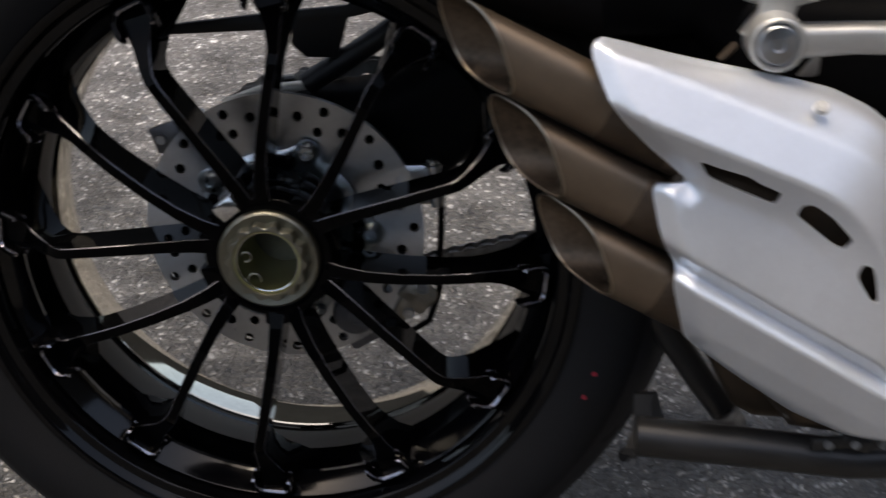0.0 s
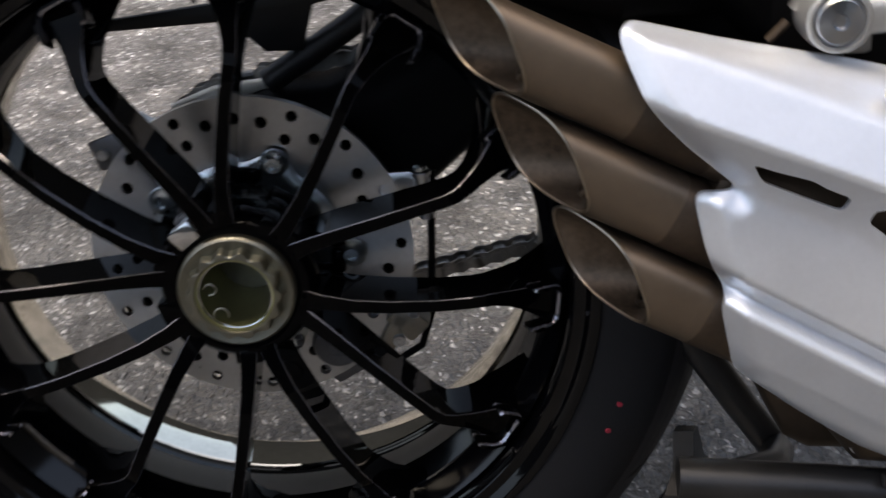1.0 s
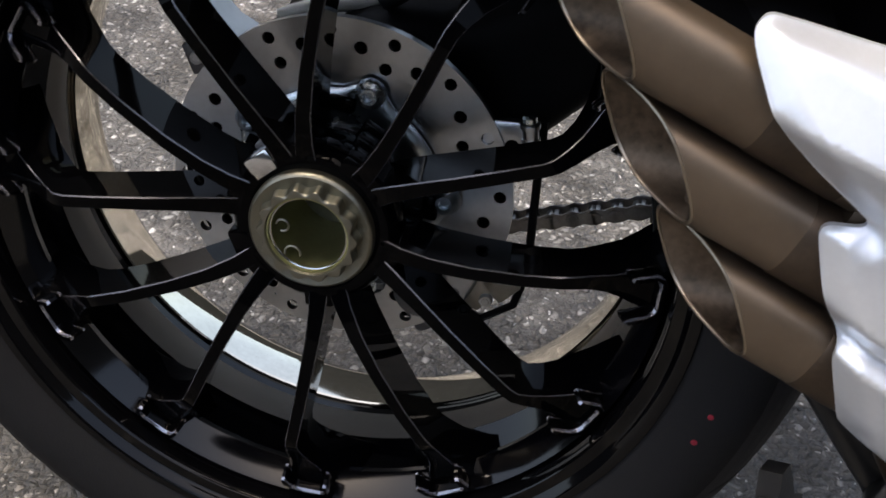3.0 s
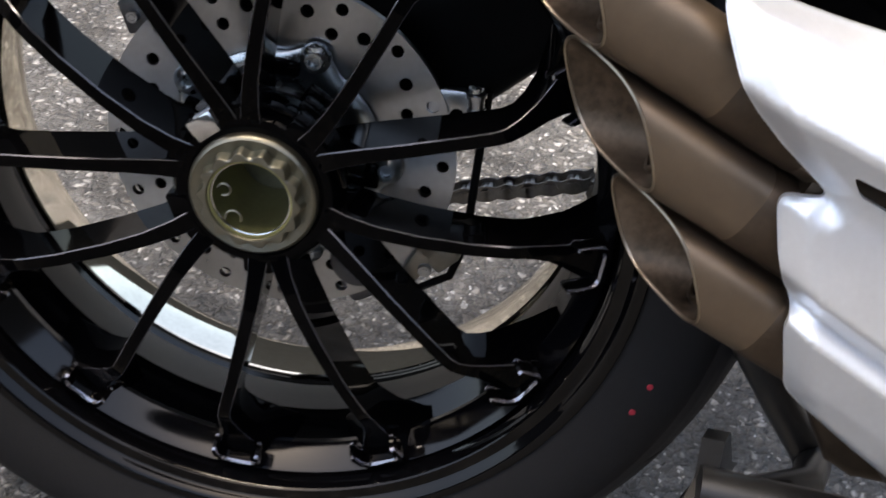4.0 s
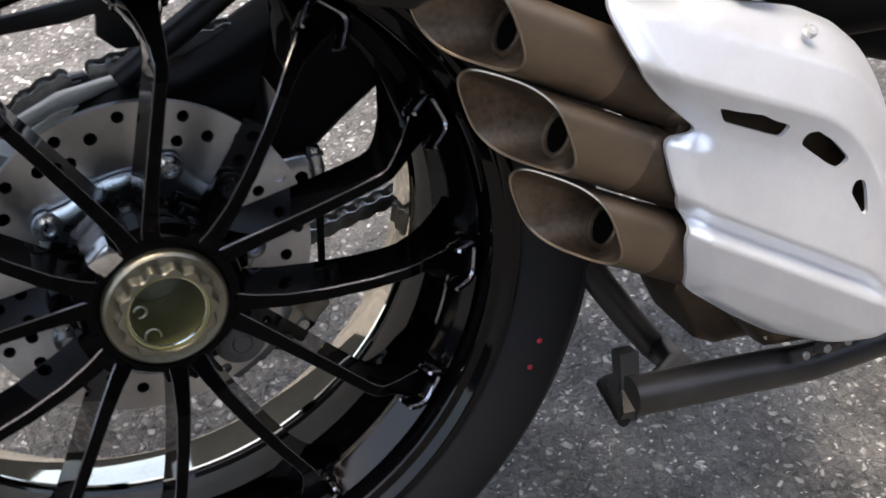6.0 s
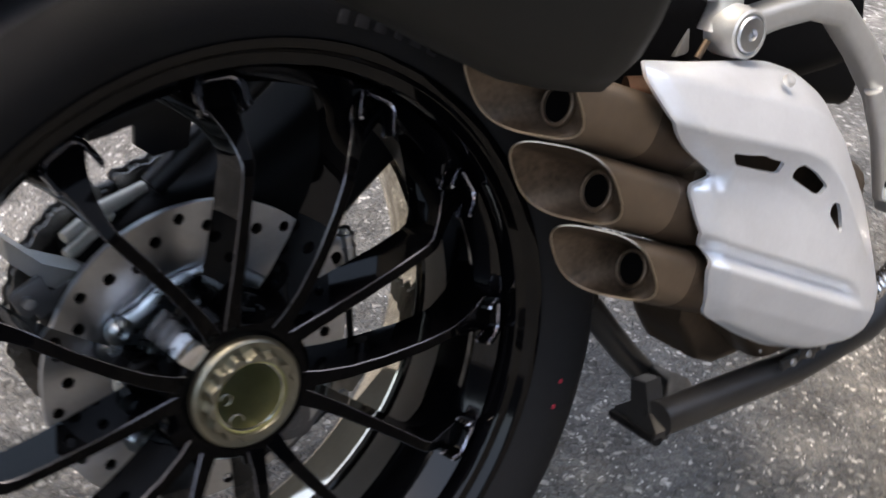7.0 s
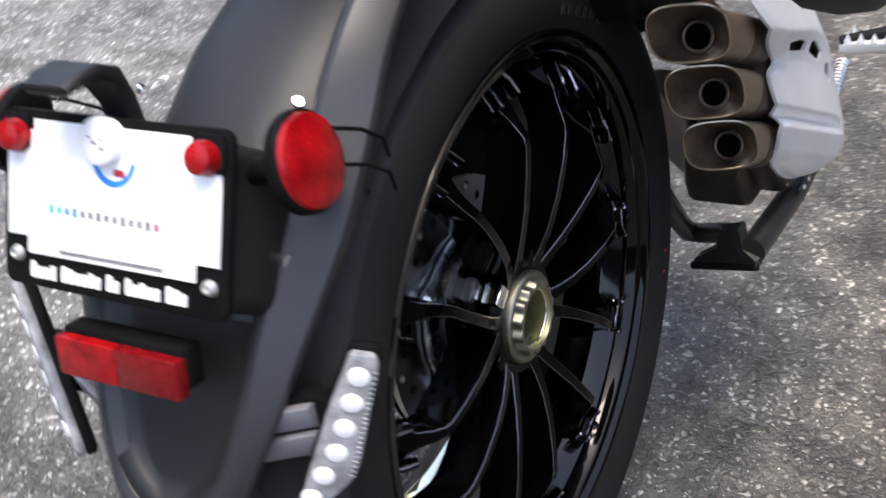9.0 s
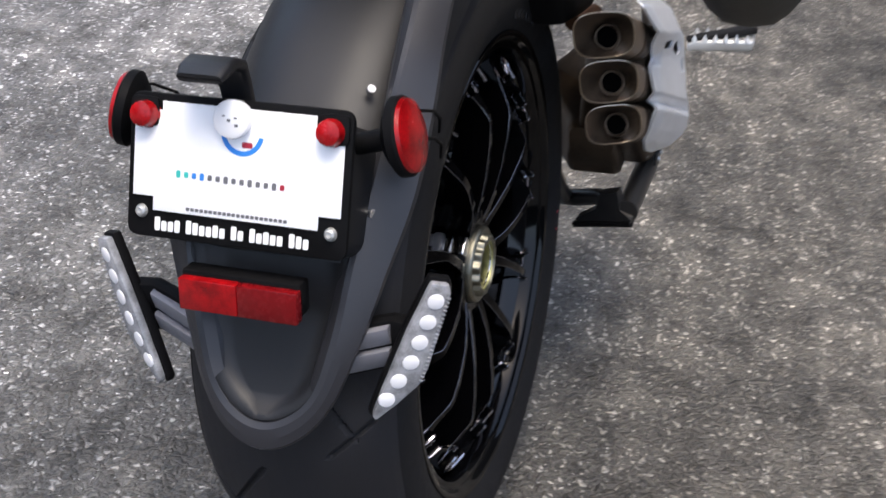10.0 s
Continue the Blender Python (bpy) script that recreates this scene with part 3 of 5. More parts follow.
secs += [[(u * g, y, v * g) for u, v in star] for g, y in ((0.97, -0.0200), (0.86, -0.0205), (0.80, -0.0190), (0.60, -0.0190))]
carrier = part("disc_carrier", loft(secs, caps=False), "steel_blue", disc, "bluish steel disc carrier")
for k in range(5):
    a = radians(72 + 72 * k)
    at = (0.0690 * math.cos(a), -0.0195, 0.0690 * math.sin(a))
    part("carrier_bolt", turned([(0.0, 0.003), (0.0028, 0.003), (0.0034, 0.0055), (0.0052, 0.0055), (0.006, 0.004), (0.0085, 0.0025), (0.0098, 0.0), (0.0098, -0.002)], at, (0, -1, 0), 20), "steel_blue", disc)

for ang, r in ((14, 0.0605), (-4, 0.0600), (86, 0.0590), (158, 0.0590)):
    a = radians(ang)
    b = block((0.010, 0.006, 0.017), (r * math.cos(a), -0.0215, r * math.sin(a)), Matrix.Rotation(-a, 4, "Y"), 0.002)
    part("carrier_button", b, "gloss_black", disc, "black carrier button")
# calliper and its bracket
cal = bmesh.new()
for a0, y in ((-58, 0.012), (-48, 0.010), (-38, 0.012)):
    a = radians(a0)
    block((0.030, 0.045, 0.030), (0.105 * math.cos(a), y, 0.105 * math.sin(a)), Matrix.Rotation(-a, 4, "Y"), 0.005, cal)
caliper = part("brake_caliper", cal, "caliper", bike, "dark grey cast rear brake calliper")
a = radians(-52)
part("piston_cover", turned([(0.0, 0.004), (0.006, 0.004), (0.0075, 0.0028), (0.010, 0.0030), (0.0155, 0.002), (0.018, -0.002), (0.018, -0.018)], (0.088 * math.cos(a), -0.022, 0.088 * math.sin(a)), (0, -1, 0), 28), "caliper", caliper)
a = radians(-27)
b = block((0.026, 0.020, 0.020), (0.117 * math.cos(a), -0.012, 0.117 * math.sin(a)), Matrix.Rotation(-a + 0.3, 4, "Y"), 0.003)
block((0.012, 0.016, 0.030), (0.112 * math.cos(a - 0.1), -0.014, 0.112 * math.sin(a - 0.1)), Matrix.Rotation(-a, 4, "Y"), 0.002, b)
part("bracket", b, "caliper_gold", caliper, "bronze-coloured calliper bracket")
for a in (-22, -34):
    screw((0.118 * math.cos(radians(a)), -0.021, 0.118 * math.sin(radians(a))), (0, -1, 0), 0.0045, caliper, "steel", "bolt")
plate_shape = [(-0.017, -0.015), (0.012, -0.017), (0.013, 0.010), (0.004, 0.016), (-0.014, 0.017), (-0.019, 0.006)]
b = prism(plate_shape, 0.007, Matrix.Translation((0.108, -0.006, 0.039)) @ Matrix.Rotation(math.pi / 2, 4, "X") @ Matrix.Rotation(0.1, 4, "Z"), 0.0015)
rod([(0.1205, -0.0120, 0.022), (0.1190, -0.0120, 0.040), (0.1175, -0.0120, 0.055)], 0.0050, 14, b)
for zz, rr in ((0.030, 0.0058), (0.0445, 0.0058), (0.0535, 0.0062)):
    turned([(0.0, 0.0015), (rr, 0.0012), (rr, -0.0012), (0.0, -0.0015)], (0.1200 - (zz - 0.030) * 0.1, -0.0120, zz), (-0.1, 0, 1), 16, b)
guide = part("caliper_guide", b, "steel", caliper, "bare alloy calliper guide")
# no hole is cut; a black disc paints its shade
part("guide_hole_shade", turned([(0.0, 0.0004), (0.0042, 0.0004), (0.0048, 0.0)], (0.1075, -0.0131, 0.0390), (0, -1, 0), 16), "soot_shade", caliper, "black disc painting the bolt hole's shade")
part("guide_bolt", turned([(0.0, 0.004), (0.0035, 0.004), (0.0045, 0.003), (0.0045, 0.0)], (0.1172, -0.0120, 0.0560), (-0.1, 0, 1), 12), "steel_blue", caliper)
part("brake_hose", rod([(0.124, 0.004, 0.050), (0.1225, 0.0, 0.010), (0.1214, 0.0, -0.020), (0.1205, 0.001, -0.055), (0.112, 0.006, -0.085), (0.09, 0.012, -0.103), (0.07, 0.018, -0.10)], 0.0028, 8), "satin_black", caliper)

for dz in (0.0, -0.013):
    part("bracket_fin", rod([(-0.060, 0.052, 0.082 + dz), (-0.030, 0.062, 0.090 + dz), (0.008, 0.074, 0.093 + dz)], [0.0045, 0.0060, 0.0050], 10), "bracket_pale", caliper, "pale cast bracket fin")
b = block((0.024, 0.005, 0.022), (-0.097, 0.0135, 0.0655), Matrix.Rotation(-0.35, 4, "Y"), 0.002)
block((0.030, 0.004, 0.012), (-0.083, 0.0130, 0.0600), Matrix.Rotation(-0.35, 4, "Y"), 0.0015, b)
part("sensor_tab", b, "caliper", caliper, "small dark bracket tab")
screw((-0.1007, 0.0110, 0.0644), (0, -1, 0), 0.0042, caliper, "steel", "bolt")
# swingarm on the far side
secs = []
for x, z, h, y0, y1 in ((-0.055, 0.0, 0.070, 0.040, 0.120), (0.0, 0.010, 0.080, 0.035, 0.125), (0.05, 0.036, 0.060, 0.030, 0.125), (0.085, 0.052, 0.060, 0.026, 0.125), (0.12, 0.0790, 0.0545, 0.020, 0.12), (0.15, 0.1040, 0.0500, 0.014, 0.118), (0.19, 0.1340, 0.0415, 0.004, 0.115), (0.24, 0.152, 0.040, -0.02, 0.112), (0.30, 0.156, 0.043, -0.05, 0.11), (0.42, 0.150, 0.055, -0.09, 0.10), (0.55, 0.150, 0.05, -0.10, 0.10)):
    ym, w = (y0 + y1) / 2, (y1 - y0)
    secs.append([(x, ym + u, z + v) for u, v in round_rect(w, 2 * h, min(w, 2 * h) * 0.28)])
swingarm = part("swingarm", loft(secs), "satin_black", bike, "black single-sided swingarm")
part("eccentric_clamp", revolve([(0.060, 0.03), (0.074, 0.034), (0.074, 0.10), (0.060, 0.104)], 48), "satin_black", swingarm)
guard = [(-0.140, 0.1350), (-0.097, 0.1390), (-0.019, 0.1436), (0.0, 0.1470), (-0.002, 0.1330), (0.010, 0.1220), (0.036, 0.1220), (0.045, 0.1540), (0.070, 0.1600), (0.120, 0.1800), (0.120, 0.2050), (0.060, 0.1760), (0.0436, 0.1640), (-0.0186, 0.1570), (-0.094, 0.1474), (-0.140, 0.1420)]
part("chain_guard", prism(guard, 0.007, Matrix.Translation((0, 0.058, 0)) @ Matrix.Rotation(math.pi / 2, 4, "X"), 0.0015), "plastic", swingarm, "matt black chain guard")
part("brace", rod([(0.008, 0.06, 0.098), (0.07, 0.06, 0.138), (0.16, 0.05, 0.205), (0.22, 0.04, 0.25)], 0.0095, 10), "plastic", swingarm)
part("spool_bracket", loft([[(x, y, z + s) for y, s in ((0.02, -0.008), (0.05, -0.008), (0.05, 0.008), (0.02, 0.008))] for x, z in ((-0.105, 0.098), (-0.085, 0.075), (-0.05, 0.055))]), "cast_alu", swingarm)

# sprocket and chain
sprocket = part("sprocket", drilled_disc(0.056, 0.0905, 0.092, 0.006, [(0.074, 60 * k, 0.009) for k in range(6)]), "dark_steel", bike, "dark steel rear sprocket")
tooth = bmesh.new()
for u, v in ((-0.005, 0), (-0.002, 0.006), (0.002, 0.006), (0.005, 0)):
    tooth.verts.new((u, 0.0, v))
    tooth.verts.new((u, 0.006, v))
tooth.verts.ensure_lookup_table()
tv = tooth.verts
for f in ((0, 2, 4, 6), (1, 3, 5, 7), (0, 1, 3, 2), (2, 3, 5, 4), (4, 5, 7, 6), (6, 7, 1, 0)):
    tooth.faces.new([tv[i] for i in f])
finish(tooth)
tooth_mesh = bpy.data.meshes.new("tooth")
tooth.to_mesh(tooth_mesh)
tooth.free()
tooth_mesh.materials.append(M["dark_steel"])
for k in range(38):
    a = 2 * math.pi * k / 38
    ob = new("tooth", tooth_mesh)
    ob.parent = sprocket
    ob.matrix_basis = Matrix.Translation((0.089 * math.cos(a), 0.092, 0.089 * math.sin(a))) @ Matrix.Rotation(math.pi / 2 - a, 4, "Y")
PITCH = 0.0155
chain = part("chain", rod([(0.0945 * math.cos(radians(a)), 0.095, 0.0945 * math.sin(radians(a))) for a in range(95, 286, 5)], 0.0032, 8), "dark_steel", bike, "dark oily drive chain")
link = bmesh.new()
lens_shape = [(-0.0118, 0), (-0.0105, 0.0045), (-0.007, 0.0064), (0, 0.0044), (0.007, 0.0064), (0.0105, 0.0045), (0.0118, 0), (0.0105, -0.0045), (0.007, -0.0064), (0, -0.0044), (-0.007, -0.0064), (-0.0105, -0.0045)]
for y in (-0.0075, 0.0060):
    prism(lens_shape, 0.0016, Matrix.Translation((0, y, 0)) @ Matrix.Rotation(-math.pi / 2, 4, "X"), 0, link)
for x in (-0.0062, 0.0062):
    rod([(x, -0.0085, 0), (x, 0.0085, 0)], 0.0036, 8, link)
finish(link)
link_mesh = bpy.data.meshes.new("chain_link")
link.to_mesh(link_mesh)
link.free()
link_mesh.materials.append(M["chain_steel"])
R = 0.0945
low_a = radians(-75)
way = [(R * math.cos(radians(a)), R * math.sin(radians(a))) for a in range(98, 286, 1)]
way += [(R * math.cos(low_a) + d * 0.9659, R * math.sin(low_a) + d * 0.2588) for d in (0.002 * k for k in range(1, 240))]
up_way = [(R * math.cos(radians(98)) + d * 0.985, R * math.sin(radians(98)) + d * 0.17) for d in (0.002 * k for k in range(1, 230))]
for route in (way, up_way):
    left, last = 0.0, route[0]
    for p in route[1:]:
        left += math.dist(p, last)
        if left >= PITCH:
            left -= PITCH
            ob = new("chain_link", link_mesh)
            ob.parent = chain
            ob.matrix_basis = Matrix.Translation((p[0], 0.095, p[1])) @ Matrix.Rotation(-math.atan2(p[1] - last[1], p[0] - last[0]), 4, "Y")
        last = p

# ---- exhaust: axes along the pipes (d), across their tops (n) and to the bike's left (y) ----
D, NRM = Vector((0.900, 0, -0.435)), Vector((0.435, 0, 0.900))


def pipe_point(d, y, n):
    return D * d + NRM * n + Vector((0, y, 0))


def oval(half_y, half_n, count=40, power=3.0):
    out = []
    for k in range(count):
        a = 2 * math.pi * k / count
        c, s = math.cos(a), math.sin(a)
        u, v = math.copysign(abs(c) ** (2 / power), c) * half_y, math.copysign(abs(s) ** (2 / power), s) * half_n
        out.append((u, v + u * -0.20))
    return out


def tailpipe(n0, d0, y0, dark):
    shape = oval(0.0275, 0.0216)

    def cut(u, v, grow=1.0, back=0.0):
        return pipe_point(d0 - 0.95 * v - 0.90 * u + back, y0 + u * grow, n0 + v * grow)

    outside = [[pipe_point(d, y0 + u, n0 + v) for u, v in shape] for d in (max(0.21, d0 + 0.075), max(0.205, d0 + 0.070), max(0.20, d0 + 0.065))]
    outside += [[cut(u, v, 1.0, 0.004) for u, v in shape], [cut(u, v, 0.985) for u, v in shape], [cut(u, v, 0.955, 0.0015) for u, v in shape]]
    pipe = part("tailpipe", loft(outside, caps=False), "bronze", exhaust, "bronze-coated slash-cut tailpipe", sharp=0.9)
    secs = [[cut(u, v, 0.955, 0.0015) for u, v in shape]]
    circle = [(0.0144 * math.cos(2 * math.pi * k / 40), 0.0144 * math.sin(2 * math.pi * k / 40)) for k in range(40)]
    end = d0 + 0.032
    for t in (0.25, 0.5, 0.75, 1.0):
        secs.append([cut(u * 0.95, v * 0.95, 1, 0.0015).lerp(pipe_point(end, y0 + 0.002 + cu, n0 + cv), t ** 0.9) for (u, v), (cu, cv) in zip(shape, circle)])
    part("funnel", loft(secs, caps=False), "bronze_in", pipe, "heat-stained inner funnel", sharp=1.2)
    # dark sleeve paints the shield's shade onto the pipe end
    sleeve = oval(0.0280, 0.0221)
    part("shade_sleeve", loft([[pipe_point(d, y0 + u * g, n0 + v * g) for u, v in sleeve] for d, g in ((dark, 0.97), (dark + 0.0015, 1.0), (dark + 0.020, 1.0), (dark + 0.045, 1.0))], caps=False), "pipe_shade", pipe, "dark sleeve painting the shade beside the shield", sharp=0.9)
    # brighter metal ring paints the edge highlight along the cut
    lip = [cut(u, v, 0.972, 0.0004) for u, v in shape]
    part("lip", rod(lip + lip[:1], 0.0009, 6), "bronze_highlight", pipe, "bright ring painting the lip's highlight")
    mid = pipe_point(end, y0 + 0.002, n0)
    b = turned([(0.0146, -0.001), (0.0139, 0.0024), (0.0127, 0.0030), (0.0112, 0.0026), (0.0106, 0.0)], mid, -D, 32)
    part("core_ring", b, "bronze_in", pipe)
    part("core", turned([(0.0108, 0.001), (0.0104, -0.07), (0.0, -0.071)], mid, -D, 28), "soot_shade", pipe, "sooty exhaust core")
    return pipe


exhaust = bike
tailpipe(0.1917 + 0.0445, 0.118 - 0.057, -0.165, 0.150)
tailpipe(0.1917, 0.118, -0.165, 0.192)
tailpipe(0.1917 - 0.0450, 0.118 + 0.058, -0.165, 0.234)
# silencer box behind the shield
secs = []
for d, n0, n1, y0, y1 in ((0.205, 0.173, 0.235, -0.188, -0.135), (0.225, 0.173, 0.245, -0.190, -0.120), (0.268, 0.173, 0.250, -0.192, -0.110), (0.288, 0.128, 0.262, -0.190, -0.105), (0.32, 0.118, 0.264, -0.188, -0.105), (0.36, 0.10, 0.268, -0.190, -0.100), (0.40, 0.11, 0.262, -0.184, -0.08), (0.425, 0.13, 0.235, -0.170, -0.05), (0.46, 0.14, 0.20, -0.13, 0.0)):
    secs.append([pipe_point(d, (y0 + y1) / 2 + u, (n0 + n1) / 2 + v) for u, v in round_rect(y1 - y0, n1 - n0, 0.02)])
part("silencer", loft(secs), "burnt", exhaust, "heat-browned silencer box")
secs = []
for x, z0, z1, y0, y1 in ((0.315, -0.032, 0.0, -0.148, -0.095), (0.324, -0.050, 0.0, -0.151, -0.090), (0.335, -0.069, 0.0, -0.152, -0.088), (0.350, -0.077, 0.0, -0.153, -0.085), (0.40, -0.080, 0.0, -0.152, -0.06), (0.50, -0.070, 0.0, -0.13, 0.05)):
    secs.append([(x, (y0 + y1) / 2 + u, (z0 + z1) / 2 + v) for u, v in round_rect(y1 - y0, z1 - z0, 0.010)])
part("belly", loft(secs), "burnt", exhaust, "heat-browned silencer belly", sharp=0.5)

# heat shield
import collections
from mathutils.geometry import delaunay_2d_cdt

edge = [(0.2265, 0.1905), (0.2300, 0.1800), (0.2385, 0.1610), (0.2480, 0.1480), (0.2620, 0.1330), (0.2880, 0.1105), (0.2860, 0.1085), (0.2680, 0.1085), (0.2668, 0.1040), (0.2725, 0.0800), (0.2778, 0.0660), (0.2850, 0.0540), (0.2828, 0.0490), (0.2835, 0.0420), (0.2930, 0.0040), (0.2990, -0.0020), (0.3320, -0.0280), (0.3660, -0.0510), (0.3980, -0.0610), (0.4260, -0.0585), (0.4480, -0.0440), (0.4570, -0.0250), (0.4580, 0.0050), (0.4540, 0.0450), (0.4450, 0.0850), (0.4380, 0.1050), (0.4210, 0.1310), (0.3980, 0.1490), (0.3750, 0.1595), (0.3450, 0.1675), (0.3120, 0.1750), (0.2780, 0.1830), (0.2450, 0.1920), (0.2310, 0.1955)]
slots = [
    [(0.2925, 0.1270), (0.2983, 0.1166), (0.3179, 0.1085), (0.3385, 0.1006), (0.3420, 0.1085), (0.3289, 0.1139), (0.3217, 0.1185), (0.3046, 0.1229)],
    [(0.3540, 0.1016), (0.3515, 0.0944), (0.3735, 0.0776), (0.3805, 0.0742), (0.3858, 0.0801), (0.3729, 0.0938), (0.3604, 0.1023)],
    [(0.3922, 0.0658), (0.3900, 0.0577), (0.4006, 0.0413), (0.4041, 0.0415), (0.4013, 0.0565), (0.3983, 0.0650)],
]


def smooth_loop(pts, step=0.004):
    out = []
    for i, p in enumerate(pts):
        q = pts[(i + 1) % len(pts)]
        k = max(1, round(math.dist(p, q) / step))
        out += [(p[0] + (q[0] - p[0]) * j / k, p[1] + (q[1] - p[1]) * j / k) for j in range(k)]
    n = len(out)
    for _ in range(4):
        out = [((out[i - 1][0] + 2 * out[i][0] + out[(i + 1) % n][0]) / 4, (out[i - 1][1] + 2 * out[i][1] + out[(i + 1) % n][1]) / 4) for i in range(n)]
    return out


def inside(p, loop):
    hit = False
    for (x0, y0), (x1, y1) in zip(loop, loop[1:] + loop[:1]):
        if (y0 > p[1]) != (y1 > p[1]) and p[0] < x0 + (p[1] - y0) * (x1 - x0) / (y1 - y0):
            hit = not hit
    return hit


SEGS = {}


def gap(p, loop):
    """How far a point lies from a closed loop."""
    if id(loop) not in SEGS:
        a = np.array(loop)
        d = np.roll(a, -1, axis=0) - a
        SEGS[id(loop)] = (a, d, np.maximum((d ** 2).sum(1), 1e-18))
    a, d, l2 = SEGS[id(loop)]
    r = np.array((p[0], p[1])) - a
    t = np.clip((r * d).sum(1) / l2, 0, 1)
    return float(np.sqrt(((r - d * t[:, None]) ** 2).sum(1).min()))


def rim_gap(p, row):
    """How far a point lies from an open row of points."""
    best = 1.0
    for (ax, ay), (bx, by) in zip(row, row[1:]):
        t = max(0, min(1, ((p[0] - ax) * (bx - ax) + (p[1] - ay) * (by - ay)) / ((bx - ax) ** 2 + (by - ay) ** 2)))
        best = min(best, math.hypot(p[0] - ax - t * (bx - ax), p[1] - ay - t * (by - ay)))
    return best


BANDS = [(0.0, 0.2055), (0.028, 0.2148), (0.0555, 0.1980), (0.064, 0.1850), (0.080, 0.1640)]
BELLY = [(-0.090, -0.072), (-0.070, -0.043), (-0.055, -0.026), (-0.040, -0.0145), (-0.0165, -0.0025), (0.0, 0.0)]


def shield_y(x, z, outline):
    """The pressed form: two bands that run along the top and turn down at the front, a flat panel inside them, and a stepped belly."""
    n1 = (x - 0.2877) * 0.361 + (z - 0.1105) * 0.933
    n2 = (x - 0.3671) * 0.878 + (z - 0.0798) * 0.478
    k = max(0.0, 1 - abs(n1 - n2) / 0.022)
    s = max(n1, n2) + 0.0055 * k * k
    q = (x - 0.290) * 0.468 + (z - 0.066) * 0.884
    panel = 0.2035 - 0.177 * (z - 0.1)
    if s < 0:
        h = panel
    else:
        h = float(np.interp(s, [b[0] for b in BANDS], [b[1] for b in BANDS])) + (panel - 0.2055) * max(0.0, 1 - s / 0.029)
    h += float(np.interp(q, [b[0] for b in BELLY], [b[1] for b in BELLY]))
    step = max(0.0, min(1.0, (0.005 - s) / 0.008))
    h += step * float(np.interp(q, (-0.0165, -0.0095, 0.0), (0.0, -0.0090, 0.0)))
    g = gap((x, z), outline)
    # bevelled rear edge of the steps, rolled rim elsewhere
    rear = min(rim_gap((x, z), edge[:6]), rim_gap((x, z), edge[7:16])) if x < 0.34 else 1.0
    return -h + max(0.0065 * max(0.0, 1 - rear / 0.012) ** 1.2, 0.006 * max(0.0, 1 - g / 0.006) ** 2)


outline = smooth_loop(edge, 0.0022)
holes = [smooth_loop(s, 0.0014) for s in slots]
pts, lines = [], []
for loop in [outline] + holes:
    base = len(pts)
    pts += [Vector(p) for p in loop]
    lines += [(base + k, base + (k + 1) % len(loop)) for k in range(len(loop))]
turn_sign = 1 if sum(a[0] * b[1] - b[0] * a[1] for a, b in zip(outline, outline[1:] + outline[:1])) > 0 else -1
for off in (0.0012, 0.0028, 0.005, 0.0075, 0.0105, 0.0140):
    for k in range(0, len(outline)):
        a, b = outline[k - 1], outline[(k + 1) % len(outline)]
        tx, ty = b[0] - a[0], b[1] - a[1]
        q = math.hypot(tx, ty)
        p = (outline[k][0] - turn_sign * ty / q * off, outline[k][1] + turn_sign * tx / q * off)
        if inside(p, outline) and gap(p, outline) > off * 0.97 and not any(inside(p, h) or gap(p, h) < 0.0016 for h in holes):
            pts.append(Vector(p))
for i in range(108):
    for j in range(120):
        p = (0.224 + 0.0022 * i + 0.0011 * (j % 2), -0.064 + 0.0022 * j)
        if inside(p, outline) and gap(p, outline) > 0.0155 and not any(inside(p, h) or gap(p, h) < 0.0014 for h in holes):
            pts.append(Vector(p))
vs, es, fs, *_ = delaunay_2d_cdt(pts, lines, [], 1, 1e-7)
mids = [(sum(vs[i].x for i in f) / 3, sum(vs[i].y for i in f) / 3) for f in fs]
fs = [f for f, m in zip(fs, mids) if inside(m, outline) and not any(inside(m, h) for h in holes)]
heights = [shield_y(v.x, v.y, outline) for v in vs]
bm = bmesh.new()
front = [bm.verts.new((v.x, y, v.y)) for v, y in zip(vs, heights)]
for f in fs:
    face = bm.faces.new([front[i] for i in f])
    face.normal_update()
    if face.normal.y > 0:
        face.normal_flip()
normals = []
STEP = 0.0030
for v in vs:
    gx = shield_y(v.x + STEP, v.y, outline) - shield_y(v.x - STEP, v.y, outline)
    gz = shield_y(v.x, v.y + STEP, outline) - shield_y(v.x, v.y - STEP, outline)
    normals.append(Vector((gx, -2 * STEP, gz)).normalized())
used = sorted({i for f in fs for i in f})
for i in set(range(len(vs))) - set(used):
    bm.verts.remove(front[i])
for f in bm.faces:
    f.smooth = True
shield = part("heat_shield", bm, "silver_paint", exhaust, "silver-painted heat shield with three slots", clean=False)
shield.data.normals_split_custom_set_from_vertices([normals[i] for i in used])
# turned edges and back of the shield
bm = bmesh.new()
near = {i: bm.verts.new((vs[i].x, heights[i] + 0.0001, vs[i].y)) for i in used}
far = {i: bm.verts.new((vs[i].x, heights[i] + 0.0032, vs[i].y)) for i in used}
count = collections.Counter(tuple(sorted(e)) for f in fs for e in zip(f, f[1:] + f[:1]))
for f in fs:
    bm.faces.new([far[i] for i in f])
for (i, k), c in count.items():
    if c == 1:
        bm.faces.new((near[i], near[k], far[k], far[i]))
part("shield_back", bm, "silver_paint", shield, sharp=0.8)
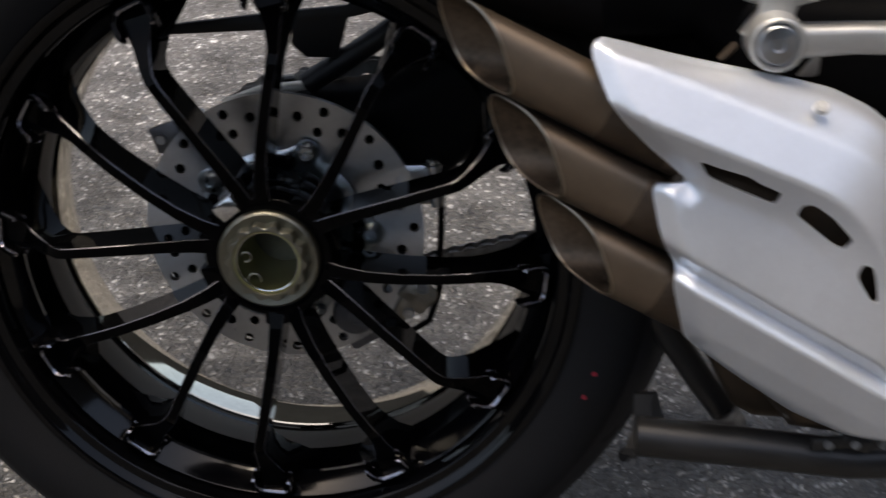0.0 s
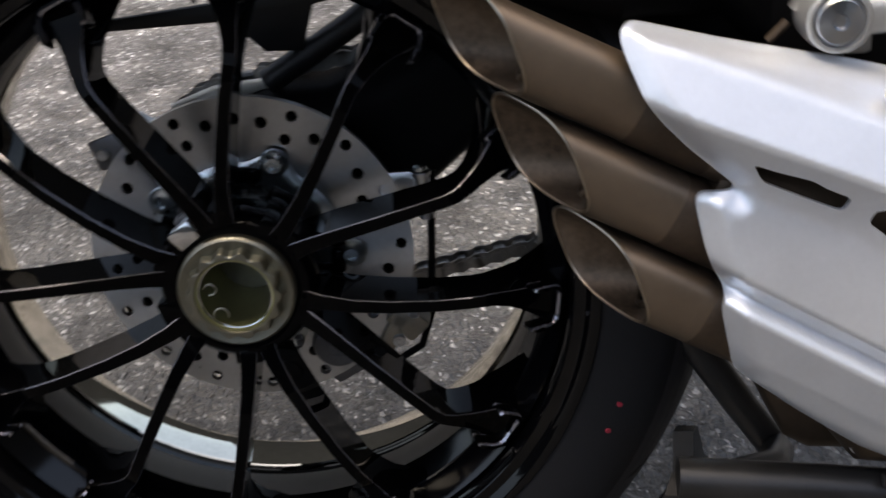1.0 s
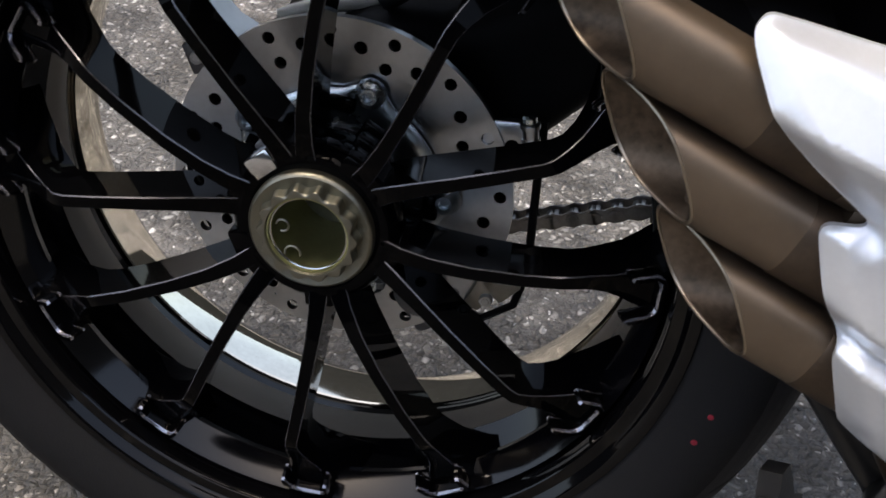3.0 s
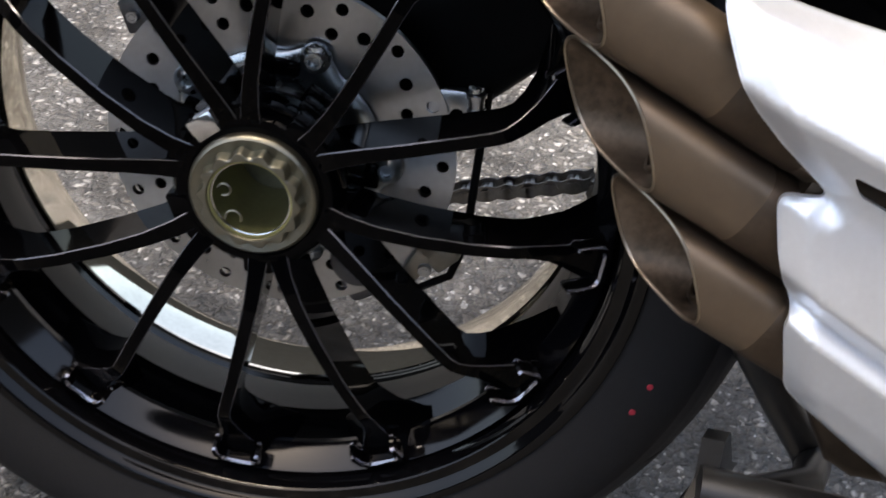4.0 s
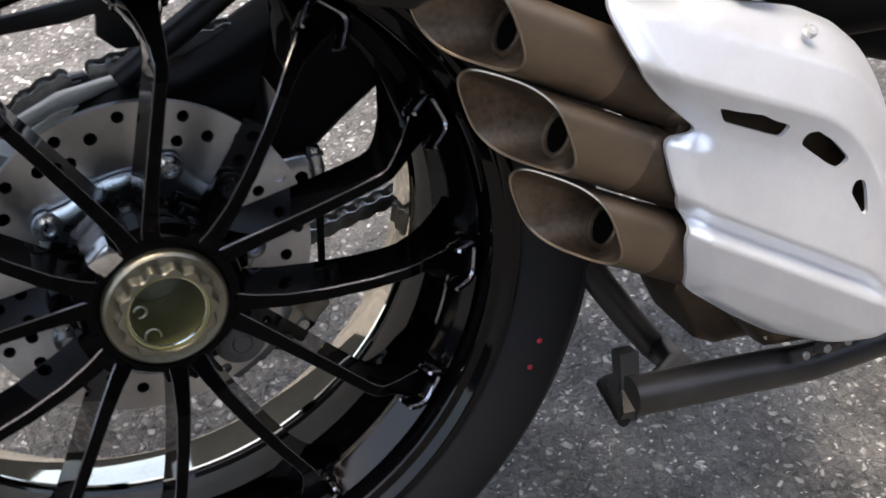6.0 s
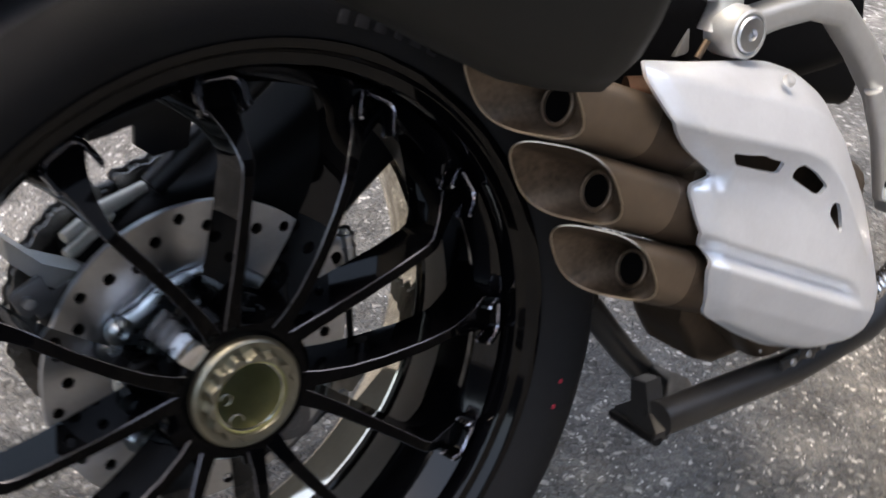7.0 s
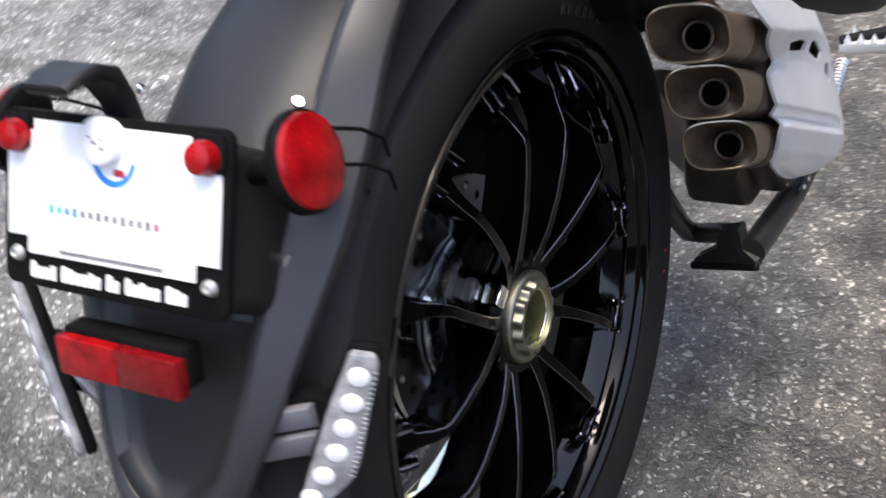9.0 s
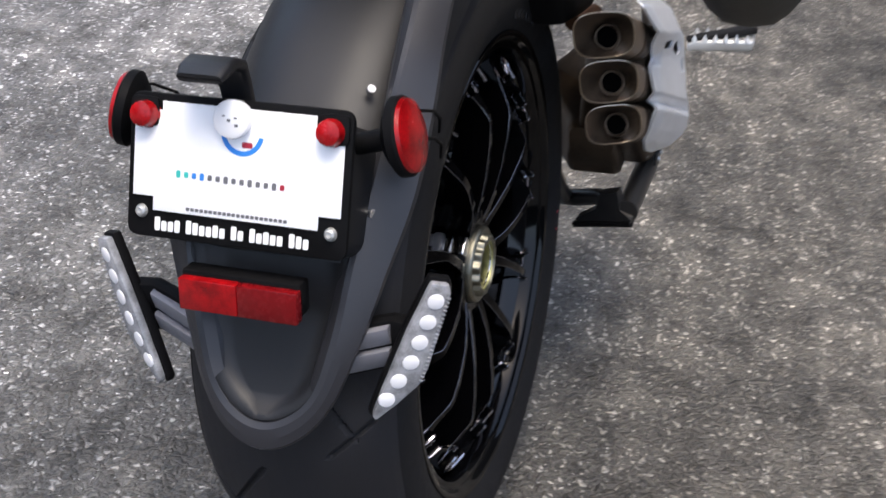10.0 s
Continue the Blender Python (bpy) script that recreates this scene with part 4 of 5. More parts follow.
for at, way_out in (((0.3627, -0.1890, 0.1545), (0.1, -0.7, 0.7)), ((0.3676, -0.1800, -0.0533), (0, -1, -0.3))):
    screw(at, way_out, 0.0044, shield, "cast_alu", "screw", 0.004)

# centre stand, folded up
stand = part("centre_stand", rod([(0.268, -0.175, -0.0795), (0.34, -0.175, -0.085), (0.41, -0.175, -0.091), (0.50, -0.172, -0.088), (0.60, -0.155, -0.075), (0.66, -0.10, -0.06)], 0.0136, 18), "stand_black", bike, "black tubular centre stand, folded up")
U = Vector((-0.0275, -0.072, 0.025))
b = loft([[p + U * 0.5 * s + Vector((-0.004 + w, 0, h)) for s, w, h in ((-1.0, 0.0, 0.0), (1.0, 0.0, 0.0), (1.02, 0.003, 0.008), (0.62, 0.004, 0.020), (0.50, 0.002, 0.046), (-0.10, 0.0, 0.044), (-0.25, 0.004, 0.022), (-0.98, 0.003, 0.010))] for p in (Vector((0.2755, -0.145, -0.1065)), Vector((0.2870, -0.1485, -0.1045)))])
part("foot", b, "stand_black", stand, "flat foot pad of the stand")
part("pad_lip", rod([(0.2880, -0.108, -0.117), (0.2605, -0.182, -0.091)], 0.0045, 8), "satin_black", stand)
part("inner_leg", rod([(0.285, -0.078, -0.030), (0.302, -0.079, -0.056), (0.323, -0.080, -0.086), (0.343, -0.083, -0.112), (0.346, -0.096, -0.114), (0.335, -0.130, -0.102), (0.300, -0.160, -0.090)], 0.0108, 14), "stand_black", stand)
for k in range(4):
    part("link_plate", block((0.021, 0.005, 0.009), (0.392 + 0.017 * k, -0.1885 - 0.0012 * (k % 2), -0.0715 + 0.0012 * k), Matrix.Rotation(0.25 if k % 2 else -0.15, 4, "Y"), 0.0018), "stand_black", stand)
    screw((0.392 + 0.017 * k, -0.1915, -0.0715 + 0.0012 * k), (0, -1, 0.2), 0.0030, stand, "steel", "rivet", 0.002)
part("spring", rod([(0.452 + 0.11 * k / 200, -0.187 + 0.0075 * math.cos(k * 0.8), -0.063 + 0.055 * k / 200 + 0.0075 * math.sin(k * 0.8)) for k in range(201)], 0.0017, 6), "chrome", stand, "bright coil spring")

# passenger footrest bracket
bracket = bike


def bar(route, widths, y0, thick, name, mat="cast_alu"):
    """A flat cast bar in the x-z plane along a route."""
    secs = []
    for i, (x, z) in enumerate(route):
        t = Vector((route[min(i + 1, len(route) - 1)][0] - route[max(i - 1, 0)][0], route[min(i + 1, len(route) - 1)][1] - route[max(i - 1, 0)][1])).normalized()
        c = Vector((-t.y, t.x))
        w = widths[i] / 2
        secs.append([(x + c.x * u, y0 + v, z + c.y * u) for u, v in round_rect(2 * w, thick, min(w, thick / 2) * 0.55, 3)])
    return part(name, loft(secs), mat, bracket, "bare cast alloy footrest bracket" if name == "footrest_bracket" else "")


bracket = bar([(0.334, 0.190), (0.356, 0.187), (0.386, 0.189), (0.42, 0.189), (0.455, 0.178), (0.485, 0.146), (0.515, 0.106), (0.535, 0.06), (0.55, 0.0)], [0.026, 0.020, 0.018, 0.019, 0.021, 0.022, 0.022, 0.022, 0.022], -0.152, 0.022, "footrest_bracket")
bar([(0.255, 0.262), (0.268, 0.246), (0.285, 0.234), (0.302, 0.226), (0.325, 0.219), (0.345, 0.217), (0.362, 0.221), (0.39, 0.232), (0.42, 0.25), (0.45, 0.27)], [0.024, 0.022, 0.020, 0.019, 0.020, 0.021, 0.019, 0.018, 0.018, 0.018], -0.150, 0.018, "rail")
bar([(0.334, 0.188), (0.337, 0.203), (0.340, 0.220)], [0.034, 0.022, 0.026], -0.153, 0.017, "neck")
part("post", rod([(0.348, -0.146, 0.222), (0.350, -0.140, 0.290)], 0.009, 12), "cast_alu", bracket)
part("peg_stay", rod([(0.498, -0.160, 0.112), (0.515, -0.160, 0.070), (0.520, -0.165, 0.02)], [0.007, 0.009, 0.009], 12), "cast_alu", bracket)
plate_out = [(0.370, 0.145), (0.379, 0.159), (0.388, 0.174), (0.393, 0.185), (0.459, 0.176), (0.438, 0.165), (0.411, 0.154), (0.380, 0.145)]
part("frame_plate", prism(plate_out, 0.006, Matrix.Translation((0, -0.072, 0)) @ Matrix.Rotation(math.pi / 2, 4, "X"), 0.0015), "cast_alu", bracket, "pale alloy frame plate")
part("tab", rod([(0.306, -0.160, 0.176), (0.315, -0.160, 0.186)], 0.0025, 8), "burnt", exhaust)
part("boss", turned([(0.0, 0.0095), (0.0128, 0.0095), (0.0136, 0.0110), (0.0150, 0.0110), (0.0165, 0.0098), (0.0170, 0.002), (0.0178, 0.0), (0.0178, -0.014)], (0.3370, -0.166, 0.1890), (0, -1, 0), 40), "cast_alu", bracket, "round machined boss")
part("bolt", turned([(0.0, 0.0005), (0.0032, 0.0005), (0.0042, 0.0030), (0.0110, 0.0024), (0.0124, 0.0010), (0.0126, 0.0)], (0.3370, -0.1757, 0.1890), (0, -1, 0), 28), "steel", bracket, "broad polished bolt head")
part("collector", rod([(0.30, -0.10, 0.140), (0.335, -0.118, 0.137), (0.37, -0.110, 0.120), (0.40, -0.095, 0.095)], 0.011, 16), "rust", exhaust, "heat-browned header pipe")

# rider footpeg
u0, u1 = Vector((0.462, -0.212, 0.058)), Vector((0.470, -0.290, 0.060))
secs = []
for t, w in ((0, 0.9), (0.05, 1.0), (0.95, 1.0), (1.0, 0.8)):
    c = u0.lerp(u1, t)
    secs.append([c + Vector((u * w, 0, v * w)) for u, v in round_rect(0.030, 0.014, 0.004)])
peg = part("footpeg", loft(secs), "cast_alu", bike, "serrated alloy footpeg")
for k in range(6):
    c = u0.lerp(u1, 0.1 + 0.16 * k) + Vector((0, 0, 0.009))
    for s in (-0.012, 0.012):
        part("tooth", turned([(0.0, 0.006), (0.0045, -0.003)], c + Vector((s, 0, 0)), (0, 0, 1), 6), "cast_alu", peg)
part("pad", block((0.016, 0.085, 0.010), u0.lerp(u1, 0.5) + Vector((0, 0, 0.010)), Matrix.Rotation(0.27, 4, "Z") @ Matrix.Rotation(-0.17, 4, "X"), 0.003), "rubber", peg)

# dark tail underside and inner bodywork above the exhaust
secs = []
for x, z0, z1, y0, y1 in ((0.085, 0.300, 0.42, -0.125, 0.11), (0.105, 0.255, 0.44, -0.136, 0.11), (0.14, 0.200, 0.44, -0.142, 0.11), (0.19, 0.187, 0.44, -0.142, 0.11), (0.235, 0.178, 0.42, -0.142, 0.11), (0.255, 0.174, 0.40, -0.115, 0.11), (0.30, 0.165, 0.40, -0.075, 0.11), (0.34, 0.12, 0.42, -0.055, 0.11), (0.62, 0.04, 0.45, -0.055, 0.11)):
    secs.append([(x, (y0 + y1) / 2 + u, (z0 + z1) / 2 + v) for u, v in round_rect(y1 - y0, z1 - z0, 0.025)])
part("inner_fairing", loft(secs), "satin_black", bike, "black inner bodywork over the exhaust")

# unseen seat tail, added above the wheel to block sky reflections
secs = []
for x, z0, z1, w in ((-0.16, 0.56, 0.60, 0.07), (-0.12, 0.52, 0.62, 0.10), (0.0, 0.47, 0.64, 0.125), (0.15, 0.43, 0.64, 0.14), (0.35, 0.42, 0.60, 0.15), (0.60, 0.44, 0.58, 0.15)):
    secs.append([(x, u, (z0 + z1) / 2 + v) for u, v in round_rect(2 * w, z1 - z0, 0.018)])
part("unseen_seat_tail", loft(secs), "satin_black", bike, "unseen black seat tail added to block the sky")

# hard side case whose rounded lower end hangs beside the pipes
secs = []
for x, zb, top, shrink in ((-0.235, 0.46, 0.52, 0.4), (-0.22, 0.425, 0.56, 0.7), (-0.18, 0.392, 0.59, 0.9), (-0.12, 0.350, 0.61, 1.0), (-0.06, 0.312, 0.62, 1.0), (-0.03, 0.293, 0.62, 1.0), (-0.004, 0.276, 0.62, 1.0), (0.026, 0.258, 0.62, 1.0), (0.050, 0.2485, 0.62, 1.0), (0.066, 0.2450, 0.62, 1.0), (0.078, 0.2495, 0.62, 0.95), (0.086, 0.260, 0.615, 0.90), (0.092, 0.277, 0.61, 0.83), (0.096, 0.30, 0.60, 0.72), (0.099, 0.34, 0.58, 0.6)):
    c, half_w = -0.312, 0.080 * shrink
    ring = []
    for k in range(28):
        a = 2 * math.pi * k / 28
        u, v = math.cos(a), math.sin(a)
        u, v = math.copysign(abs(u) ** 0.6, u), math.copysign(abs(v) ** 0.75, v)
        zz = (zb + top) / 2 + (top - zb) / 2 * v
        taper = 0.62 + 0.38 * min(1.0, (zz - zb) / 0.10)
        ring.append((x, c + half_w * u * taper, zz))
    secs.append(ring)
pannier = part("side_case", loft(secs), "case_shell", bike, "dark hard-shell side case", sharp=1.0)
seam = [(x, -0.390, z) for x, z in ((-0.17, 0.47), (-0.10, 0.42), (0.0, 0.40), (0.10, 0.40), (0.14, 0.42))]
part("seam", rod(seam, 0.004, 8), "satin_black", pannier)
part("mount", rod([(0.05, -0.24, 0.45), (0.05, -0.10, 0.47)], 0.012, 10), "satin_black", pannier)

# ---- tyre hugger with number plate, reflectors and indicators ----
hugger = bike
# arched mudguard over the tyre
secs = []
for ang, r, w, drop in ((80, 0.350, 0.096, 0.040), (90, 0.350, 0.097, 0.042), (100, 0.350, 0.098, 0.044), (110, 0.351, 0.098, 0.046), (120, 0.352, 0.097, 0.047), (130, 0.353, 0.094, 0.047), (140, 0.354, 0.090, 0.046), (148, 0.354, 0.086, 0.045)):
    a = radians(ang)
    out = []
    for k in range(21):
        t = -1 + k / 10
        y = -0.0115 + w * 0.865 * t
        rr = r - drop * abs(t) ** 3.2
        out.append((rr * math.cos(a), y, rr * math.sin(a)))
    inner = [((math.hypot(p[0], p[2]) - 0.004) * math.cos(a), p[1] * 0.965, (math.hypot(p[0], p[2]) - 0.004) * math.sin(a)) for p in reversed(out)]
    secs.append(out + inner)
part("mudguard", loft(secs), "plastic", hugger, "arched matt black mudguard")

# raised rim that runs down both sides and round the tail
OUTER = [(-0.085, 0.104, 0.352), (-0.130, 0.109, 0.338), (-0.175, 0.112, 0.308), (-0.207, 0.113, 0.2725), (-0.250, 0.108, 0.222), (-0.287, 0.090, 0.172), (-0.315, 0.073, 0.128), (-0.340, 0.054, 0.084), (-0.357, 0.030, 0.060), (-0.3640, 0.0, 0.0510)]
RIDGE = [(-0.090, 0.082, 0.368), (-0.145, 0.085, 0.350), (-0.197, 0.087, 0.316), (-0.232, 0.082, 0.274), (-0.265, 0.074, 0.230), (-0.300, 0.064, 0.181), (-0.326, 0.054, 0.136), (-0.345, 0.041, 0.098), (-0.355, 0.022, 0.080), (-0.359, 0.0, 0.0740)]


def dense(row):
    """Both sides of a row of points, rounded off."""
    whole = [Vector((x, -y, z)) for x, y, z in row] + [Vector(p) for p in reversed(row[:-1])]
    for p in whole:
        p.y -= 0.011 * max(0.0, min(1.0, (0.25 - p.z) / 0.13))
    out = []
    for i in range(len(whole) - 1):
        p0, p1, p2, p3 = whole[max(i - 1, 0)], whole[i], whole[i + 1], whole[min(i + 2, len(whole) - 1)]
        for k in range(4):
            t = k / 4
            out.append(0.5 * (2 * p1 + (p2 - p0) * t + (2 * p0 - 5 * p1 + 4 * p2 - p3) * t * t + (3 * p1 - p0 - 3 * p2 + p3) * t ** 3))
    return out + [whole[-1]]


rim_o, rim_r = dense(OUTER), dense(RIDGE)
secs = []
for o, r in zip(rim_o[:-16], rim_r[:-16]):
    across = (r - o).normalized()
    inwards = Vector((-o.x, 0, -o.z)).normalized()
    inwards = (inwards - across * inwards.dot(across)).normalized()
    secs.append([o + inwards * 0.022, o + inwards * 0.004, o + across * 0.003, o.lerp(r, 0.5) - inwards * 0.0012, r - across * 0.004, r + inwards * 0.003, r + inwards * 0.012 + across * 0.003, r + inwards * 0.024 + across * 0.003])
# paler copy of the plastic carries the light on the rim's flank
part("tail_rim", loft(secs, caps=True), "plastic_lit_rim", hugger, "raised rim of the tail", sharp=0.3)
# dished tongue between the rims
secs = []
half_n = len(rim_r) // 2
for k in range(14, half_n + 1):
    left, right = rim_r[k], rim_r[len(rim_r) - 1 - k]
    row = []
    for j in range(17):
        t = j / 16
        c = left.lerp(right, t)
        e = min(t, 1 - t) * 2
        deep = 0.016 * min(1.0, (e / 0.22)) ** 0.7 * min(1.0, abs(left.y - right.y) / 0.03)
        row.append(c + Vector((0.92, 0, 0.39)) * (deep + 0.004))
    secs.append(row)
tail = part("tail_panel", loft(secs, caps=False, ring=False), "plastic", hugger, "dished tail panel", sharp=1.0)
sol = tail.modifiers.new("thick", "SOLIDIFY")
sol.thickness = 0.003

# plate carrier box
UP, OUT = Vector((0.40, 0, 0.9165)), Vector((-0.9165, 0, 0.40))
PLATE = Matrix.Translation((-0.311, 0.0015, 0.2585)) @ Matrix((Vector((0, -1, 0)), UP, OUT)).transposed().to_4x4()


def on_plate(u, v, h=0.0):
    return PLATE @ Vector((u, v, h))


secs = []
for h, w, t in ((-0.006, 0.150, 0.090), (-0.020, 0.155, 0.095), (-0.050, 0.160, 0.095), (-0.085, 0.160, 0.085)):
    secs.append([on_plate(u, v - (0.004 if h > -0.03 else 0.01), h) for u, v in round_rect(w, t, 0.012)])
part("plate_carrier", loft(secs), "plastic", hugger)

plate_frame = part("plate_frame", prism(round_rect(0.171, 0.104, 0.008), 0.006, PLATE @ Matrix.Translation((0, 0, -0.006)), 0.0015), "satin_black", hugger, "black plate surround with white lettering bars")
white = [(-0.0805, -0.022), (-0.0805, 0.040), (-0.059, 0.040), (-0.059, 0.0465), (0.059, 0.0465), (0.059, 0.040), (0.0805, 0.040), (0.0805, -0.022), (0.064, -0.022), (0.064, -0.032), (-0.064, -0.032), (-0.064, -0.022)]
plate = part("plate_card", prism(white, 0.0012, PLATE @ Matrix.Translation((0, 0, 0.0005)), 0.0003), "white", hugger, "blank white dealer card")
for u, v, w, h, ink in [(-0.0445 + 0.0062 * k, -0.004 - 0.0001 * k, 0.0032, 0.0040 + 0.0012 * (k % 3 == 0), "teal_ink" if k < 2 else "blue_ink" if k < 4 else "red_paint" if k > 12 else "grey_ink") for k in range(14)]:
    part("ink_bar", prism(round_rect(w, h, 0.0006, 1), 0.0004, PLATE @ Matrix.Translation((u, v, 0.0017))), ink, plate)
for k in range(22):
    part("ink_bar", prism(round_rect(0.0028, 0.0024, 0.0005, 1), 0.0004, PLATE @ Matrix.Translation((-0.036 + 0.0036 * k, -0.0285, 0.0017))), "grey_ink", plate)
ring = bmesh.new()
for a0, a1 in ((190, 350),):
    pts_o = [(0.0165 * math.cos(radians(a)), 0.0165 * math.sin(radians(a))) for a in range(a0, a1 + 1, 8)]
    pts_i = [(0.0130 * math.cos(radians(a)), 0.0130 * math.sin(radians(a))) for a in range(a1, a0 - 1, -8)]
    prism(pts_o + pts_i, 0.0004, PLATE @ Matrix.Translation((0.004, 0.030, 0.0017)), 0, ring)
part("ink_ring", ring, "blue_ink", plate)
part("ink_bar", prism(round_rect(0.008, 0.004, 0.001, 2), 0.0004, PLATE @ Matrix.Translation((0.008, 0.0215, 0.0017))), "red_paint", plate)
# lettering of the surround as plain bars, word by word
u = -0.0625
for word in (4, 6, 2, 5, 3):
    for k in range(word):
        tall = 0.0098 if k == 0 else 0.0072 + 0.0015 * ((k * 7 + word) % 3 == 1)
        wide = 0.0042
        part("letter_bar", prism(round_rect(wide, tall, 0.0011, 2), 0.0005, PLATE @ Matrix.Translation((u + wide / 2, -0.0465 + tall / 2, 0.0002))), "white_ink", plate_frame)
        u += wide + 0.0011
    u += 0.0038
for s in (-1, 1):
    at = on_plate(s * 0.0710, 0.0365, 0.001)
    part("bolt_reflector", turned([(0.0, 0.0125), (0.005, 0.0122), (0.0085, 0.0105), (0.0096, 0.0075), (0.0096, 0.002), (0.0108, 0.0), (0.0108, -0.002)], at, OUT, 28), "red", hugger, "small red bolt reflector")
    part("reflector_cap", prism(round_rect(0.022, 0.021, 0.004), 0.0025, PLATE @ Matrix.Translation((s * 0.0725, 0.0385, 0.0008)), 0.0006), "satin_black", hugger)
    part("screw_cap", turned([(0.0, 0.0022), (0.0014, 0.0022), (0.0022, 0.0036), (0.0036, 0.0030), (0.0046, 0.0012), (0.0050, 0)], on_plate(s * 0.0735, -0.0335, 0.0002), OUT, 16), "cast_alu", hugger, "dull alloy screw head")
# plate lamp on its arm
secs = []
for p, w, h, tilt in (((-0.266, 0.014, 0.262), 0.022, 0.012, 85), ((-0.271, 0.014, 0.308), 0.024, 0.011, 75), ((-0.277, 0.016, 0.326), 0.032, 0.010, 45), ((-0.290, 0.018, 0.3335), 0.039, 0.009, 10), ((-0.308, 0.016, 0.3345), 0.038, 0.009, 0), ((-0.317, 0.015, 0.3330), 0.034, 0.007, -10)):
    a = radians(tilt)
    secs.append([Vector(p) + Vector((v * math.sin(a), u, v * math.cos(a))) for u, v in round_rect(w, h, 0.004)])
lamp = part("plate_lamp", loft(secs), "plastic", hugger, "black plate lamp on an arm")
part("lens", turned([(0.0, 0.0018), (0.0118, 0.0016), (0.0134, 0.0006), (0.0138, -0.001), (0.0130, -0.009)], on_plate(-0.002, 0.039, 0.0085), OUT, 32), "led", lamp, "white round lamp lens")

for k, (u, v) in enumerate(((-0.005, 0.002), (-0.001, -0.001), (0.004, 0.001), (0.005, -0.004))):
    part("mark", prism(round_rect(0.0026, 0.0012 + 0.0008 * (k % 2), 0.0004, 1), 0.0003, PLATE @ Matrix.Translation((-0.002 + u, 0.039 + v, 0.0103))), "grey_ink", lamp)

# side reflectors
for s in (-1, 1):
    at = Vector((-0.271, s * 0.110 - 0.003, 0.2815))
    nrm = Vector((0.05 if s < 0 else -0.16, s * 0.97, 0.23)).normalized()
    ref = part("reflector", turned([(0.0, 0.0085), (0.012, 0.0080), (0.021, 0.0066), (0.0258, 0.0045), (0.0268, 0.001)], at, nrm, 48), "red", hugger, "round red side reflector")
    part("housing", turned([(0.0272, 0.0015), (0.0285, 0.0), (0.0285, -0.006), (0.020, -0.012), (0.0, -0.012)], at, nrm, 48), "satin_black", ref)
    part("stalk", rod([at - nrm * 0.008, (-0.272, s * 0.070, 0.270)], 0.008, 10), "satin_black", ref)
    for dz in (0.010, -0.012):
        part("wire", rod([at + Vector((0.02, s * 0.000, dz)), at + Vector((0.045, s * 0.004, dz - 0.012)), at + Vector((0.07, s * 0.0, dz - 0.030)), at + Vector((0.078, s * -0.004, dz - 0.046))], 0.0013, 6), "satin_black", ref)
    screw((-0.207, s * 0.0615, 0.2815), (-0.45, s * 0.5, 0.7), 0.0036, hugger, "chrome", "screw")
    screw((-0.269, s * 0.0795, 0.214), (-0.5, s * 0.8, 0.1), 0.0042, hugger, "chrome", "screw")

# rear bar reflector, the weaker light on one half painted as darker red
for y, mat in ((0.020, "red"), (-0.0265, "red_shaded")):
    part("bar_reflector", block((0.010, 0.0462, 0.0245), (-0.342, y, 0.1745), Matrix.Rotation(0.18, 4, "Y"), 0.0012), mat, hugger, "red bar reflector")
part("reflector_backing", block((0.016, 0.0935, 0.0255), (-0.331, -0.003, 0.1760), Matrix.Rotation(0.18, 4, "Y"), 0.002), "satin_black", hugger)

